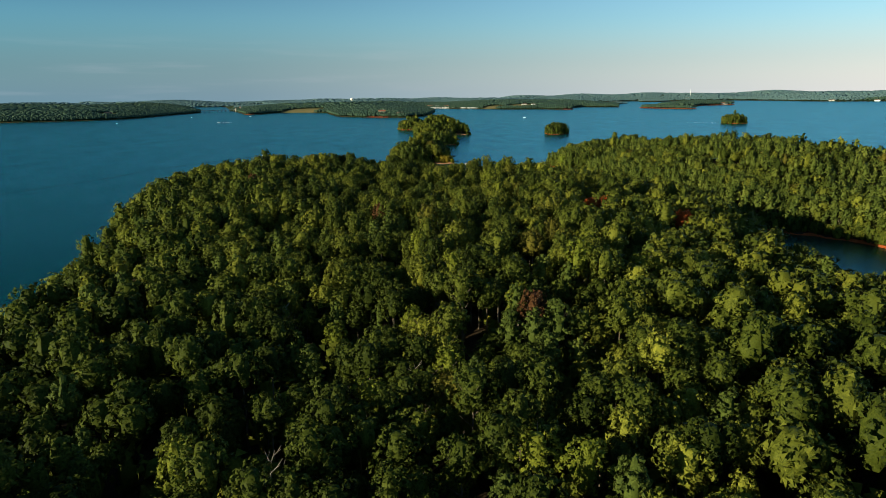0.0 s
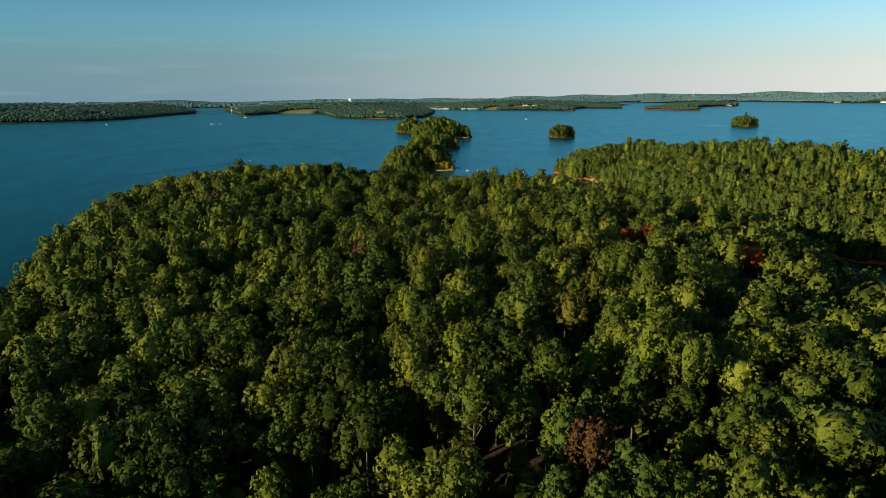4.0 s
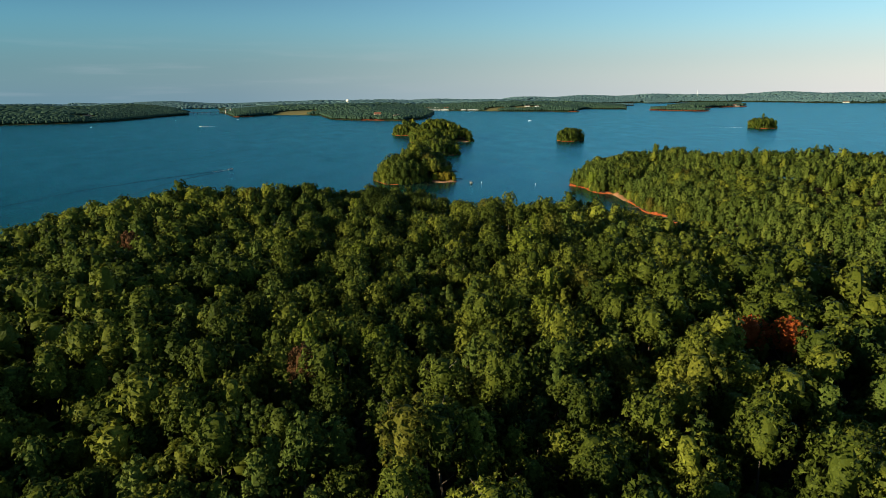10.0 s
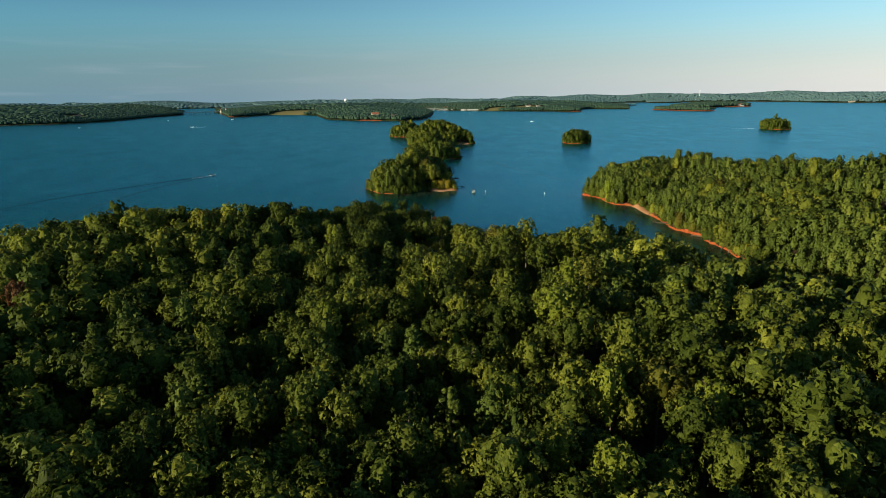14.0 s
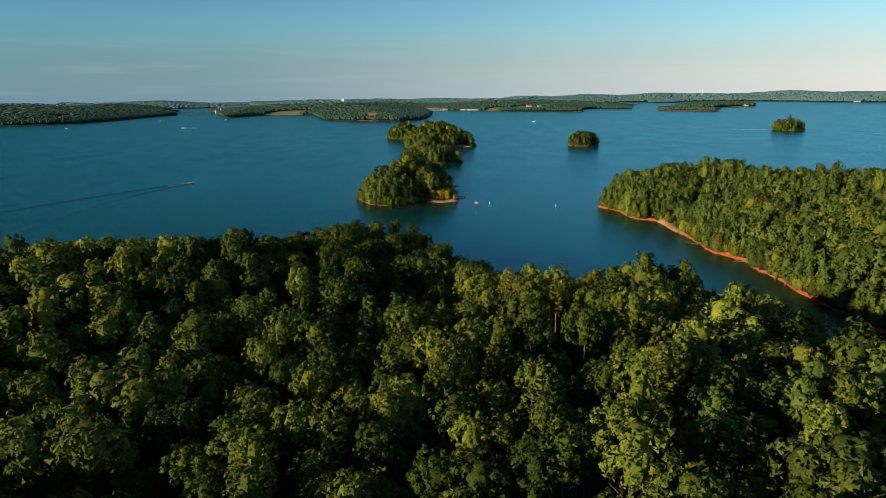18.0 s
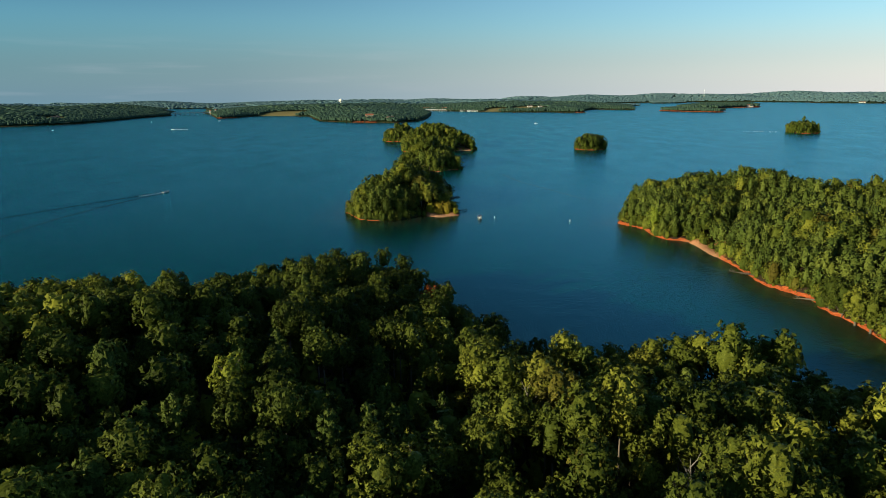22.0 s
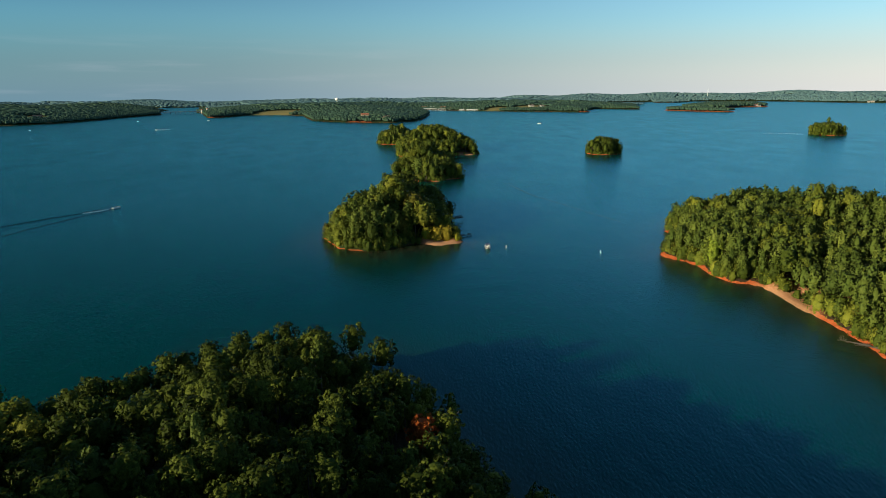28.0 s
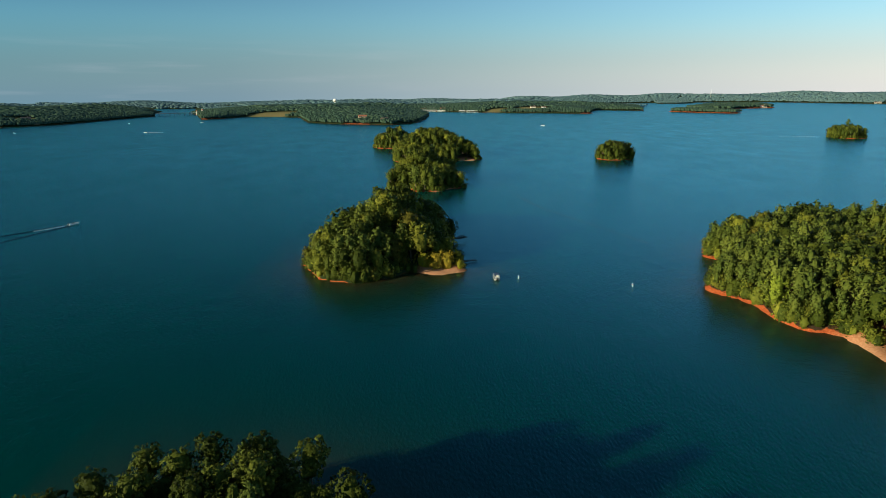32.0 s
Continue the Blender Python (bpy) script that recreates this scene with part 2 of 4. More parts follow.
def ground_material():
    """Leaf litter above, raw red clay along the water, pale sand where the beaches lie, dry grass in the fields."""
    m, nt, p = material("ground")
    lk = nt.links.new
    geo = nt.nodes.new("ShaderNodeNewGeometry")
    sep = nt.nodes.new("ShaderNodeSeparateXYZ")
    lk(geo.outputs["Position"], sep.inputs[0])
    big = node(nt, "ShaderNodeTexNoise", Scale=0.12, Detail=5.0)
    fine = node(nt, "ShaderNodeTexNoise", Scale=1.3, Detail=8.0)
    lk(geo.outputs["Position"], big.inputs["Vector"])
    lk(geo.outputs["Position"], fine.inputs["Vector"])
    litter = ramp(nt, [(0.3, (0.022, 0.015, 0.009)), (0.7, (0.050, 0.034, 0.018))])
    clay = ramp(nt, [(0.25, (0.22, 0.042, 0.012)), (0.55, (0.40, 0.090, 0.024)), (0.75, (0.46, 0.17, 0.07))])
    sand = ramp(nt, [(0.3, (0.42, 0.19, 0.085)), (0.7, (0.54, 0.29, 0.155))])
    field = ramp(nt, [(0.3, (0.12, 0.11, 0.035)), (0.7, (0.24, 0.19, 0.08))])
    for r in (litter, clay, sand, field):
        lk(fine.outputs["Fac"], r.inputs[0])
    a0 = nt.nodes.new("ShaderNodeAttribute")
    a0.attribute_name = "bare"
    top = math_node(nt, "MULTIPLY", a0.outputs["Fac"], math_node(nt, "ADD", math_node(nt, "MULTIPLY", big.outputs["Fac"], 5.0), -1.5))
    up = math_node(nt, "MULTIPLY", math_node(nt, "SUBTRACT", sep.outputs["Z"], top), 5.0, True)
    a1 = nt.nodes.new("ShaderNodeAttribute")
    a1.attribute_name = "sand"
    a2 = nt.nodes.new("ShaderNodeAttribute")
    a2.attribute_name = "field"

    def mixed(fac, c1, c2):
        n = nt.nodes.new("ShaderNodeMixRGB")
        lk(fac, n.inputs[0])
        lk(c1, n.inputs[1])
        lk(c2, n.inputs[2])
        return n.outputs[0]
    up = math_node(nt, "MULTIPLY", up, math_node(nt, "SUBTRACT", 1.0, a1.outputs["Fac"]))
    shore = mixed(a1.outputs["Fac"], clay.outputs[0], sand.outputs[0])
    brush = ramp(nt, [(0.3, (0.018, 0.030, 0.010)), (0.7, (0.030, 0.042, 0.013))])
    lk(fine.outputs["Fac"], brush.inputs[0])
    near_ = math_node(nt, "MULTIPLY", math_node(nt, "SUBTRACT", a0.outputs["Fac"], 0.3), 3.0, True)
    land = mixed(up, shore, mixed(near_, brush.outputs[0], litter.outputs[0]))
    lk(mixed(a2.outputs["Fac"], land, field.outputs[0]), p.inputs["Base Color"])
    p.inputs["Roughness"].default_value = 0.95
    p.inputs["Specular IOR Level"].default_value = 0.1
    bn = node(nt, "ShaderNodeBump", Strength=0.6, Distance=0.3)
    lk(fine.outputs["Fac"], bn.inputs["Height"])
    lk(bn.outputs[0], p.inputs["Normal"])
    return m


def water_material():
    """Deep green-blue lake water with wind ripples and broad calmer and rougher reaches."""
    m, nt, p = material("lake_water")
    lk = nt.links.new
    tc = nt.nodes.new("ShaderNodeTexCoord")
    mp = nt.nodes.new("ShaderNodeMapping")
    mp.inputs["Rotation"].default_value = (0, 0, radians(35))
    mp.inputs["Scale"].default_value = (1.0, 0.45, 1.0)
    lk(tc.outputs["Object"], mp.inputs["Vector"])
    swell = node(nt, "ShaderNodeTexNoise", Scale=0.16, Detail=3.0)
    chop = node(nt, "ShaderNodeTexNoise", Scale=1.4, Detail=4.0)
    reach = node(nt, "ShaderNodeTexNoise", Scale=0.006, Detail=4.0)
    lk(mp.outputs[0], swell.inputs["Vector"])
    lk(mp.outputs[0], chop.inputs["Vector"])
    lk(mp.outputs[0], reach.inputs["Vector"])
    amp = math_node(nt, "ADD", math_node(nt, "MULTIPLY", reach.outputs["Fac"], 1.2), 0.2)
    h = math_node(nt, "ADD", math_node(nt, "MULTIPLY", swell.outputs["Fac"], 0.42), math_node(nt, "MULTIPLY", chop.outputs["Fac"], 0.30))
    h = math_node(nt, "MULTIPLY", h, amp)
    bn = node(nt, "ShaderNodeBump", Strength=1.0, Distance=0.75)
    lk(h, bn.inputs["Height"])
    col = ramp(nt, [(0.3, (0.0012, 0.025, 0.018)), (0.7, (0.0016, 0.033, 0.025))])
    lk(reach.outputs["Fac"], col.inputs[0])
    body = nt.nodes.new("ShaderNodeSubsurfaceScattering")
    body.falloff = "BURLEY"
    body.inputs["Scale"].default_value = 5.0
    body.inputs["Radius"].default_value = (0.4, 1.0, 1.0)
    # clay bottom and dark tree reflections, both put into the shallows' colour
    shoal_and_reflection = nt.nodes.new("ShaderNodeAttribute")
    shoal_and_reflection.attribute_name = "shoal_and_reflection"
    murk = nt.nodes.new("ShaderNodeMixRGB")
    lk(shoal_and_reflection.outputs["Fac"], murk.inputs[0])
    lk(col.outputs[0], murk.inputs[1])
    murk.inputs[2].default_value = (0.034, 0.024, 0.007, 1)
    lk(murk.outputs[0], body.inputs["Color"])
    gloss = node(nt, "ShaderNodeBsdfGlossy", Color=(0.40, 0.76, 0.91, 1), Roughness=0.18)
    lk(bn.outputs[0], gloss.inputs["Normal"])
    fres = node(nt, "ShaderNodeFresnel", IOR=1.33)
    lk(bn.outputs[0], fres.inputs["Normal"])
    mix = nt.nodes.new("ShaderNodeMixShader")
    gust = node(nt, "ShaderNodeTexNoise", Scale=0.035, Detail=6.0, Roughness=0.65)
    lk(mp.outputs[0], gust.inputs["Vector"])
    cap = math_node(nt, "ADD", math_node(nt, "MULTIPLY", gust.outputs["Fac"], 0.36), 0.315)
    lk(math_node(nt, "MINIMUM", fres.outputs[0], cap), mix.inputs[0])
    lk(body.outputs[0], mix.inputs[1])
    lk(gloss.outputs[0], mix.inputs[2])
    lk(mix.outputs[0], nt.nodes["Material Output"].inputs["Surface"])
    nt.nodes.remove(p)
    return m


M_GROUND = ground_material()
M_WATER = water_material()


# ---------------------------------------------------------------- mesh helpers
def quads_mesh(name, verts, quads, mat, tint=None, smooth=False, out=None):
    """A mesh from arrays of places and faces that all have the same number of corners."""
    me = bpy.data.meshes.new(name)
    verts = np.asarray(verts, np.float32)
    quads = np.asarray(quads, np.int32)
    me.vertices.add(len(verts))
    me.vertices.foreach_set("co", verts.ravel())
    me.loops.add(quads.size)
    me.loops.foreach_set("vertex_index", quads.ravel())
    me.polygons.add(len(quads))
    me.polygons.foreach_set("loop_start", np.arange(0, quads.size, quads.shape[1], dtype=np.int32))
    me.polygons.foreach_set("use_smooth", np.full(len(quads), smooth))
    if tint is not None:
        at = me.attributes.new("tint", "FLOAT", "POINT")
        at.data.foreach_set("value", np.asarray(tint, np.float32))
    if out is not None:
        me.attributes.new("out", "FLOAT_VECTOR", "POINT").data.foreach_set("vector", np.asarray(out, np.float32).ravel())
    me.update(calc_edges=True)
    me.validate()
    me.materials.append(mat)
    return me


def part(name, data, mat, parent, label=""):
    """One mesh object under a thing or a part; data is a bmesh or a mesh."""
    if isinstance(data, bmesh.types.BMesh):
        me = bpy.data.meshes.new(name)
        data.to_mesh(me)
        data.free()
        me.materials.append(mat)
    else:
        me = data
    ob = new(name, me)
    ob.parent = parent
    return tagged(ob, label)


def box(bm, x0, y0, z0, x1, y1, z1, taper=1.0):
    """A box with its top drawn in by taper, about its middle."""
    cx, cy = (x0 + x1) / 2, (y0 + y1) / 2
    vs = [bm.verts.new((x, y, z0)) for x, y in ((x0, y0), (x1, y0), (x1, y1), (x0, y1))]
    vs += [bm.verts.new((cx + (x - cx) * taper, cy + (y - cy) * taper, z1)) for x, y in ((x0, y0), (x1, y0), (x1, y1), (x0, y1))]
    for f in ((3, 2, 1, 0), (4, 5, 6, 7), (0, 1, 5, 4), (1, 2, 6, 5), (2, 3, 7, 6), (3, 0, 4, 7)):
        bm.faces.new([vs[i] for i in f])
    return bm


def tube(bm, pts, radii, n=6):
    """A closed tapering tube along the points."""
    rings = []
    for i, (c, r) in enumerate(zip(pts, radii)):
        c = Vector(c)
        d = Vector(pts[min(i + 1, len(pts) - 1)]) - Vector(pts[max(i - 1, 0)])
        q = d.to_track_quat("Z", "Y")
        rings.append([bm.verts.new(c + q @ Vector((r * math.cos(k * 2 * math.pi / n), r * math.sin(k * 2 * math.pi / n), 0))) for k in range(n)])
    for a, b in zip(rings, rings[1:]):
        for k in range(n):
            bm.faces.new((a[k], a[(k + 1) % n], b[(k + 1) % n], b[k]))
    bm.faces.new(list(reversed(rings[0])))
    bm.faces.new(rings[-1])
    return bm


# ---------------------------------------------------------------- the land: shores in plan
LAND = {
    "main": dict(h=21.0, l=52.0, fade=(470, 560, 0.50), shore=[(-260, -700), (-170, -300), (-130, -100), (-126, 40), (-128, 120), (-137, 195), (-150, 245), (-163, 290), (-188, 360),
                 (-196, 425), (-190, 485), (-168, 520), (-135, 531), (-110, 537), (-88, 527), (-70, 546), (-60, 561), (-35, 565), (-15, 554),
                 (4, 526), (14, 503), (20, 478), (31, 461), (50, 456), (72, 455), (86, 443), (98, 412), (113, 390), (134, 352), (152, 318),
                 (155, 290), (146, 262), (139, 236), (135, 205), (146, 176), (190, 142), (300, 100), (500, 40), (900, -200), (900, -700)]),
    "east": dict(h=25.0, l=58.0, fade=(570, 690, 0.53), shore=[(113, 698), (121, 687), (124, 667), (129, 653), (138, 645), (139, 624), (139, 608), (141, 595), (141, 580), (139, 567),
                 (141, 558), (148, 545), (147, 525), (146, 495), (152, 455), (165, 405), (185, 358), (206, 342), (218, 328), (228, 310), (255, 285), (320, 262), (460, 250),
                 (800, 200), (1200, -200), (1400, 300), (700, 380), (470, 400), (372, 430), (362, 500), (372, 560), (352, 630), (318, 690), (275, 735), (262, 775), (235, 795),
                 (195, 800), (160, 788), (140, 768), (134, 752), (141, 741), (128, 722)]),
    "isle_near": dict(h=8.0, l=22.0, shore=[(-64, 746), (-57, 732), (-51, 721), (-42, 716), (-31, 716), (-21, 722), (-14, 731), (-7, 727), (0, 726), (8, 728), (16, 731),
                      (10, 740), (5, 755), (5, 775), (8, 800), (2, 832), (-10, 848), (-28, 850), (-44, 830), (-54, 800), (-60, 770)]),
    "isle_second": dict(h=7.0, l=22.0, shore=[(-44, 996), (-34, 1005), (-24, 998), (-15, 977), (-1, 978), (14, 992), (24, 997), (17, 1020), (19, 1050), (8, 1090), (-14, 1098), (-36, 1070), (-42, 1030)]),
    "isle_third": dict(h=8.0, l=25.0, shore=[(-53, 1231), (-42, 1210), (-10, 1216), (19, 1216), (48, 1225), (54, 1240), (44, 1270), (46, 1320), (28, 1385), (-10, 1400), (-45, 1350), (-55, 1280)]),
    "isle_fourth": dict(h=5.0, l=25.0, shore=[(-99, 1446), (-86, 1413), (-55, 1404), (-34, 1425), (-32, 1470), (-60, 1520), (-92, 1500)]),
    "islet": dict(h=4.0, l=14.0, shore=[(198, 1222), (206, 1209), (222, 1207), (238, 1214), (243, 1228), (238, 1256), (222, 1268), (203, 1252)]),
    "islet_far": dict(h=4.0, l=14.0, shore=[(661, 1512), (672, 1488), (690, 1487), (713, 1502), (716, 1530), (690, 1550), (666, 1540)]),
    "west": dict(h=30.0, l=160.0, shore=[(-6000, 1500), (-3500, 1800), (-2600, 1960), (-1850, 2060), (-1420, 2150), (-1210, 2235), (-1162, 2289), (-1134, 2379), (-1127, 2523), (-1146, 2743),
                 (-1139, 2947), (-1132, 3064), (-1180, 3160), (-1290, 3420), (-1400, 3770), (-1700, 4300), (-2300, 5300), (-6000, 5300)]),
    "middle": dict(h=24.0, l=150.0, shore=[(-1090, 3330), (-1010, 3180), (-900, 2900), (-800, 2650), (-750, 2700), (-725, 2860), (-610, 2850), (-488, 2751), (-400, 2420), (-370, 2320), (-266, 2205),
                   (-123, 2141), (-58, 2219), (-36, 2435), (-26, 2768), (-72, 3340), (42, 3216), (178, 3086), (303, 2968), (458, 2900), (496, 2831),
                   (573, 2804), (600, 3000), (693, 3195), (840, 3059), (900, 3300), (980, 3560), (880, 4100), (500, 4700), (200, 5300), (-2000, 5300), (-1500, 4500), (-1250, 3800)]),
    "isle_long": dict(h=10.0, l=60.0, shore=[(885, 2889), (950, 2740), (1018, 2645), (1064, 2680), (1040, 2850), (980, 2990), (910, 2970)]),
    "isle_wide": dict(h=12.0, l=70.0, shore=[(1090, 3080), (1200, 3070), (1302, 3190), (1461, 3236), (1520, 3350), (1400, 3480), (1200, 3420), (1080, 3260)]),
    "isle_low": dict(h=6.0, l=50.0, shore=[(935, 3770), (1000, 3735), (1090, 3760), (1070, 3840), (960, 3850)]),
    "isle_back": dict(h=10.0, l=60.0, shore=[(1330, 4330), (1420, 4280), (1560, 4350), (1520, 4500), (1360, 4480)]),
    "far_north": dict(h=38.0, l=200.0, shore=[(-3500, 5300), (-2300, 4500), (-1700, 4420), (-1200, 4560), (-500, 4620), (100, 4600), (420, 4700), (420, 5300)]),
    "far_east": dict(h=38.0, l=130.0, shore=[(330, 5300), (400, 4440), (1000, 4520), (1350, 4600), (1700, 4560), (2000, 4420), (2150, 4100), (2140, 3930), (2260, 3690), (2600, 3500),
                     (3200, 3300), (6000, 2800), (6000, 5300)]),
}
SAND = [(138, 627, 22), (3, 729, 14), (36, 1221, 18), (8, 985, 14)]
FIELD = [(-610, 2880, 108), (390, 3060, 90), (-1250, 2400, 60), (250, 3080, 60)]


def shore_depth(px, py, poly):
    """Metres inside (+) or outside (-) a shore, for arrays of places."""
    best = np.full(px.shape, 1e18)
    inside = np.zeros(px.shape, bool)
    n = len(poly)
    for i in range(n):
        ax, ay = poly[i]
        bx, by = poly[(i + 1) % n]
        dx, dy = bx - ax, by - ay
        t = np.clip(((px - ax) * dx + (py - ay) * dy) / (dx * dx + dy * dy), 0, 1)
        best = np.minimum(best, (px - ax - t * dx) ** 2 + (py - ay - t * dy) ** 2)
        if by != ay:
            inside ^= ((ay > py) != (by > py)) & (px < (bx - ax) * (py - ay) / (by - ay) + ax)
    return np.where(inside, 1, -1) * np.sqrt(best)


def ripple(px, py, s, seed):
    """A smooth uneven field of about -1 to 1, from turned waves of size s."""
    r = np.random.default_rng(seed)
    out = 0
    for k in range(7):
        a, ph, w = r.uniform(0, 6.28), r.uniform(0, 6.28), s * r.uniform(0.5, 1.6)
        out = out + np.sin((px * math.cos(a) + py * math.sin(a)) * 6.28 / w + ph)
    return out / 3.2


def ground_height(px, py):
    """Height of the ground, and the depth inside the nearest land."""
    z = np.full(px.shape, -9.0)
    depth = np.full(px.shape, -1e9)
    wob = 1.6 * ripple(px, py, 16, 3) + 1.2 * ripple(px, py, 45, 4)
    for land in LAND.values():
        d = shore_depth(px, py, land["shore"]) + wob
        inner = np.clip(d, 0, None)
        hill = 1 + 0.28 * ripple(px, py, land["l"] * 4.5, 7)
        a, b, low = land.get("fade", (0, 1, 1.0))
        hill = hill * (1 - (1 - low) * np.clip((py - a) / (b - a), 0, 1))
        zi = np.minimum(inner, 1.6) * 0.75 + land["h"] * hill * (1 - np.exp(-inner / land["l"]))
        zi = np.where(d < 0, np.maximum(-8, d * 0.3), zi)
        z = np.maximum(z, zi)
        depth = np.maximum(depth, d)
    for sx, sy, sr in SAND:
        z = np.minimum(z, 0.45 + np.clip(np.hypot(px - sx, py - sy) - 0.55 * sr, 0, None) * 0.4)
    return z + np.where(depth > 4, 0.5 * ripple(px, py, 23, 9), 0), depth


def steps(*runs):
    out = [runs[0][0]]
    for a, b, s in runs:
        out += list(np.linspace(a, b, max(2, int(round((b - a) / s)) + 1))[1:])
    return np.array(out)


gx = steps((-6000, -1600, 110), (-1600, -300, 26), (-300, -70, 8), (-70, 60, 3.6), (60, 105, 6), (105, 170, 2.6), (170, 240, 6), (240, 420, 10), (420, 1600, 26), (1600, 6000, 110))
gy = steps((-700, -40, 30), (-40, 420, 9), (420, 580, 4), (580, 860, 3.4), (860, 1560, 7), (1560, 3500, 26), (3500, 5300, 45))
GX, GY = np.meshgrid(gx, gy)
GZ, GD = ground_height(GX.ravel(), GY.ravel())
nx, ny = len(gx), len(gy)
idx = np.arange(nx * ny).reshape(ny, nx)
gq = np.stack([idx[:-1, :-1], idx[:-1, 1:], idx[1:, 1:], idx[1:, :-1]], -1).reshape(-1, 4)
gme = quads_mesh("ground", np.stack([GX.ravel(), GY.ravel(), GZ], -1), gq, M_GROUND, smooth=True)
# how high the raw clay reaches up the banks
bx_, by_ = GX.ravel(), GY.ravel()
bare = np.where((by_ > 705) & (bx_ < 60), np.where((bx_ < -40) & (by_ < 765), 0.22, np.where(by_ < 900, -0.25, 0.08)), np.where(by_ > 900, 0.16, 0.85)) * np.clip((1800 - by_) / 300, 0.12, 1)
bare = np.where((bx_ > 860) & (bx_ < 1560) & (by_ > 2600) & (by_ < 3500), 1.7, bare)
for sx, sy, sr in ((-215, 2180, 40), (-790, 2670, 50), (570, 2810, 30), (205, 1225, 60), (690, 1505, 60), (-85, 1430, 60), (-10, 985, 60), (-45, 1220, 50)):
    bare = np.where(np.hypot(bx_ - sx, by_ - sy) < sr, 1.8 if sy > 1600 else 0.7, bare)
gme.attributes.new("bare", "FLOAT", "POINT").data.foreach_set("value", bare.astype(np.float32))
for key, spots in (("sand", SAND), ("field", FIELD)):
    w = np.zeros(nx * ny)
    for sx, sy, sr in spots:
        w = np.maximum(w, np.clip((sr - np.hypot(GX.ravel() - sx, GY.ravel() - sy)) / (0.4 * sr), 0, 1))
    gme.attributes.new(key, "FLOAT", "POINT").data.foreach_set("value", w.astype(np.float32))
tagged(new("ground", gme), "red clay shores and leaf litter of the wooded lake land", "ground", kind="structure")

wx = np.concatenate([[-6000, -2500, -800, -300], np.arange(-90, 250, 4.0), [800, 2500, 6000]])
wy = np.concatenate([[-700, 0], np.arange(300, 880, 4.0), [1500, 3000, 5300]])
WX, WY = np.meshgrid(wx, wy)
wi = np.arange(WX.size).reshape(WX.shape)
wq = np.stack([wi[:-1, :-1], wi[:-1, 1:], wi[1:, 1:], wi[1:, :-1]], -1).reshape(-1, 4)
wme = quads_mesh("water", np.stack([WX.ravel(), WY.ravel(), 0 * WX.ravel()], -1), wq, M_WATER)
w_off = -ground_height(WX.ravel(), WY.ravel())[1]
# shallows and painted reflection fade out together away from the shore
shoal_and_reflection = np.where((np.abs(WX.ravel() - 80) < 169) & (WY.ravel() > 305) & (WY.ravel() < 870), np.exp(-np.clip(w_off, 0, None) / 13.0), 0)
wme.attributes.new("shoal_and_reflection", "FLOAT", "POINT").data.foreach_set("value", shoal_and_reflection.astype(np.float32))
tagged(new("water", wme),
       "deep blue-green lake water with light wind ripples", "water", kind="structure")


# ---------------------------------------------------------------- trees
def crown_width(kind, z):
    """Half-width of a unit crown at heights 0 to 1."""
    z = np.clip(z, 0, 1)
    if kind == "pine":
        return np.clip(1.02 - z, 0, 1) ** 0.5 * np.clip(0.6 + 1.3 * z, 0, 1)
    if kind == "tall":
        return np.where(z > 0.34, np.sqrt(np.clip(1 - (np.clip(z - 0.34, 0, 1) / 0.68) ** 1.7, 0, 1)), 0.62 + 0.38 * z / 0.34)
    return np.where(z > 0.46, np.sqrt(np.clip(1 - ((z - 0.46) / 0.56) ** 2, 0, 1)), 0.55 + 0.45 * z / 0.46)


def crown_core(kind, r, sides, rings, share):
    """The dense dark inside of a crown: an uneven turned shape, in triangles."""
    zs = np.linspace(0.03, 0.93, rings)
    w = crown_width(kind, zs) * share
    a = np.arange(sides) * 2 * math.pi / sides
    v = np.concatenate([np.stack([wk * np.cos(a), wk * np.sin(a), np.full(sides, zk)], -1) * np.stack([1 + 0.12 * r.standard_normal(sides)] * 2 + [np.ones(sides)], -1)
                        for wk, zk in zip(w, zs)] + [np.array([[0, 0, 0.97]])])
    f = []
    for k in range(rings - 1):
        for i in range(sides):
            p, q, m, n = k * sides + i, k * sides + (i + 1) % sides, (k + 1) * sides + (i + 1) % sides, (k + 1) * sides + i
            f += [(p, q, m), (p, m, n)]
    f += [((rings - 1) * sides + i, (rings - 1) * sides + (i + 1) % sides, rings * sides) for i in range(sides)]
    return v, np.array(f)


def crown_dir(c):
    """Outward direction from the middle of a unit crown."""
    v = (c - np.array([0, 0, 0.35])) * np.array([1, 1, 1.3])
    return v / (np.linalg.norm(v, axis=1)[:, None] + 1e-6)


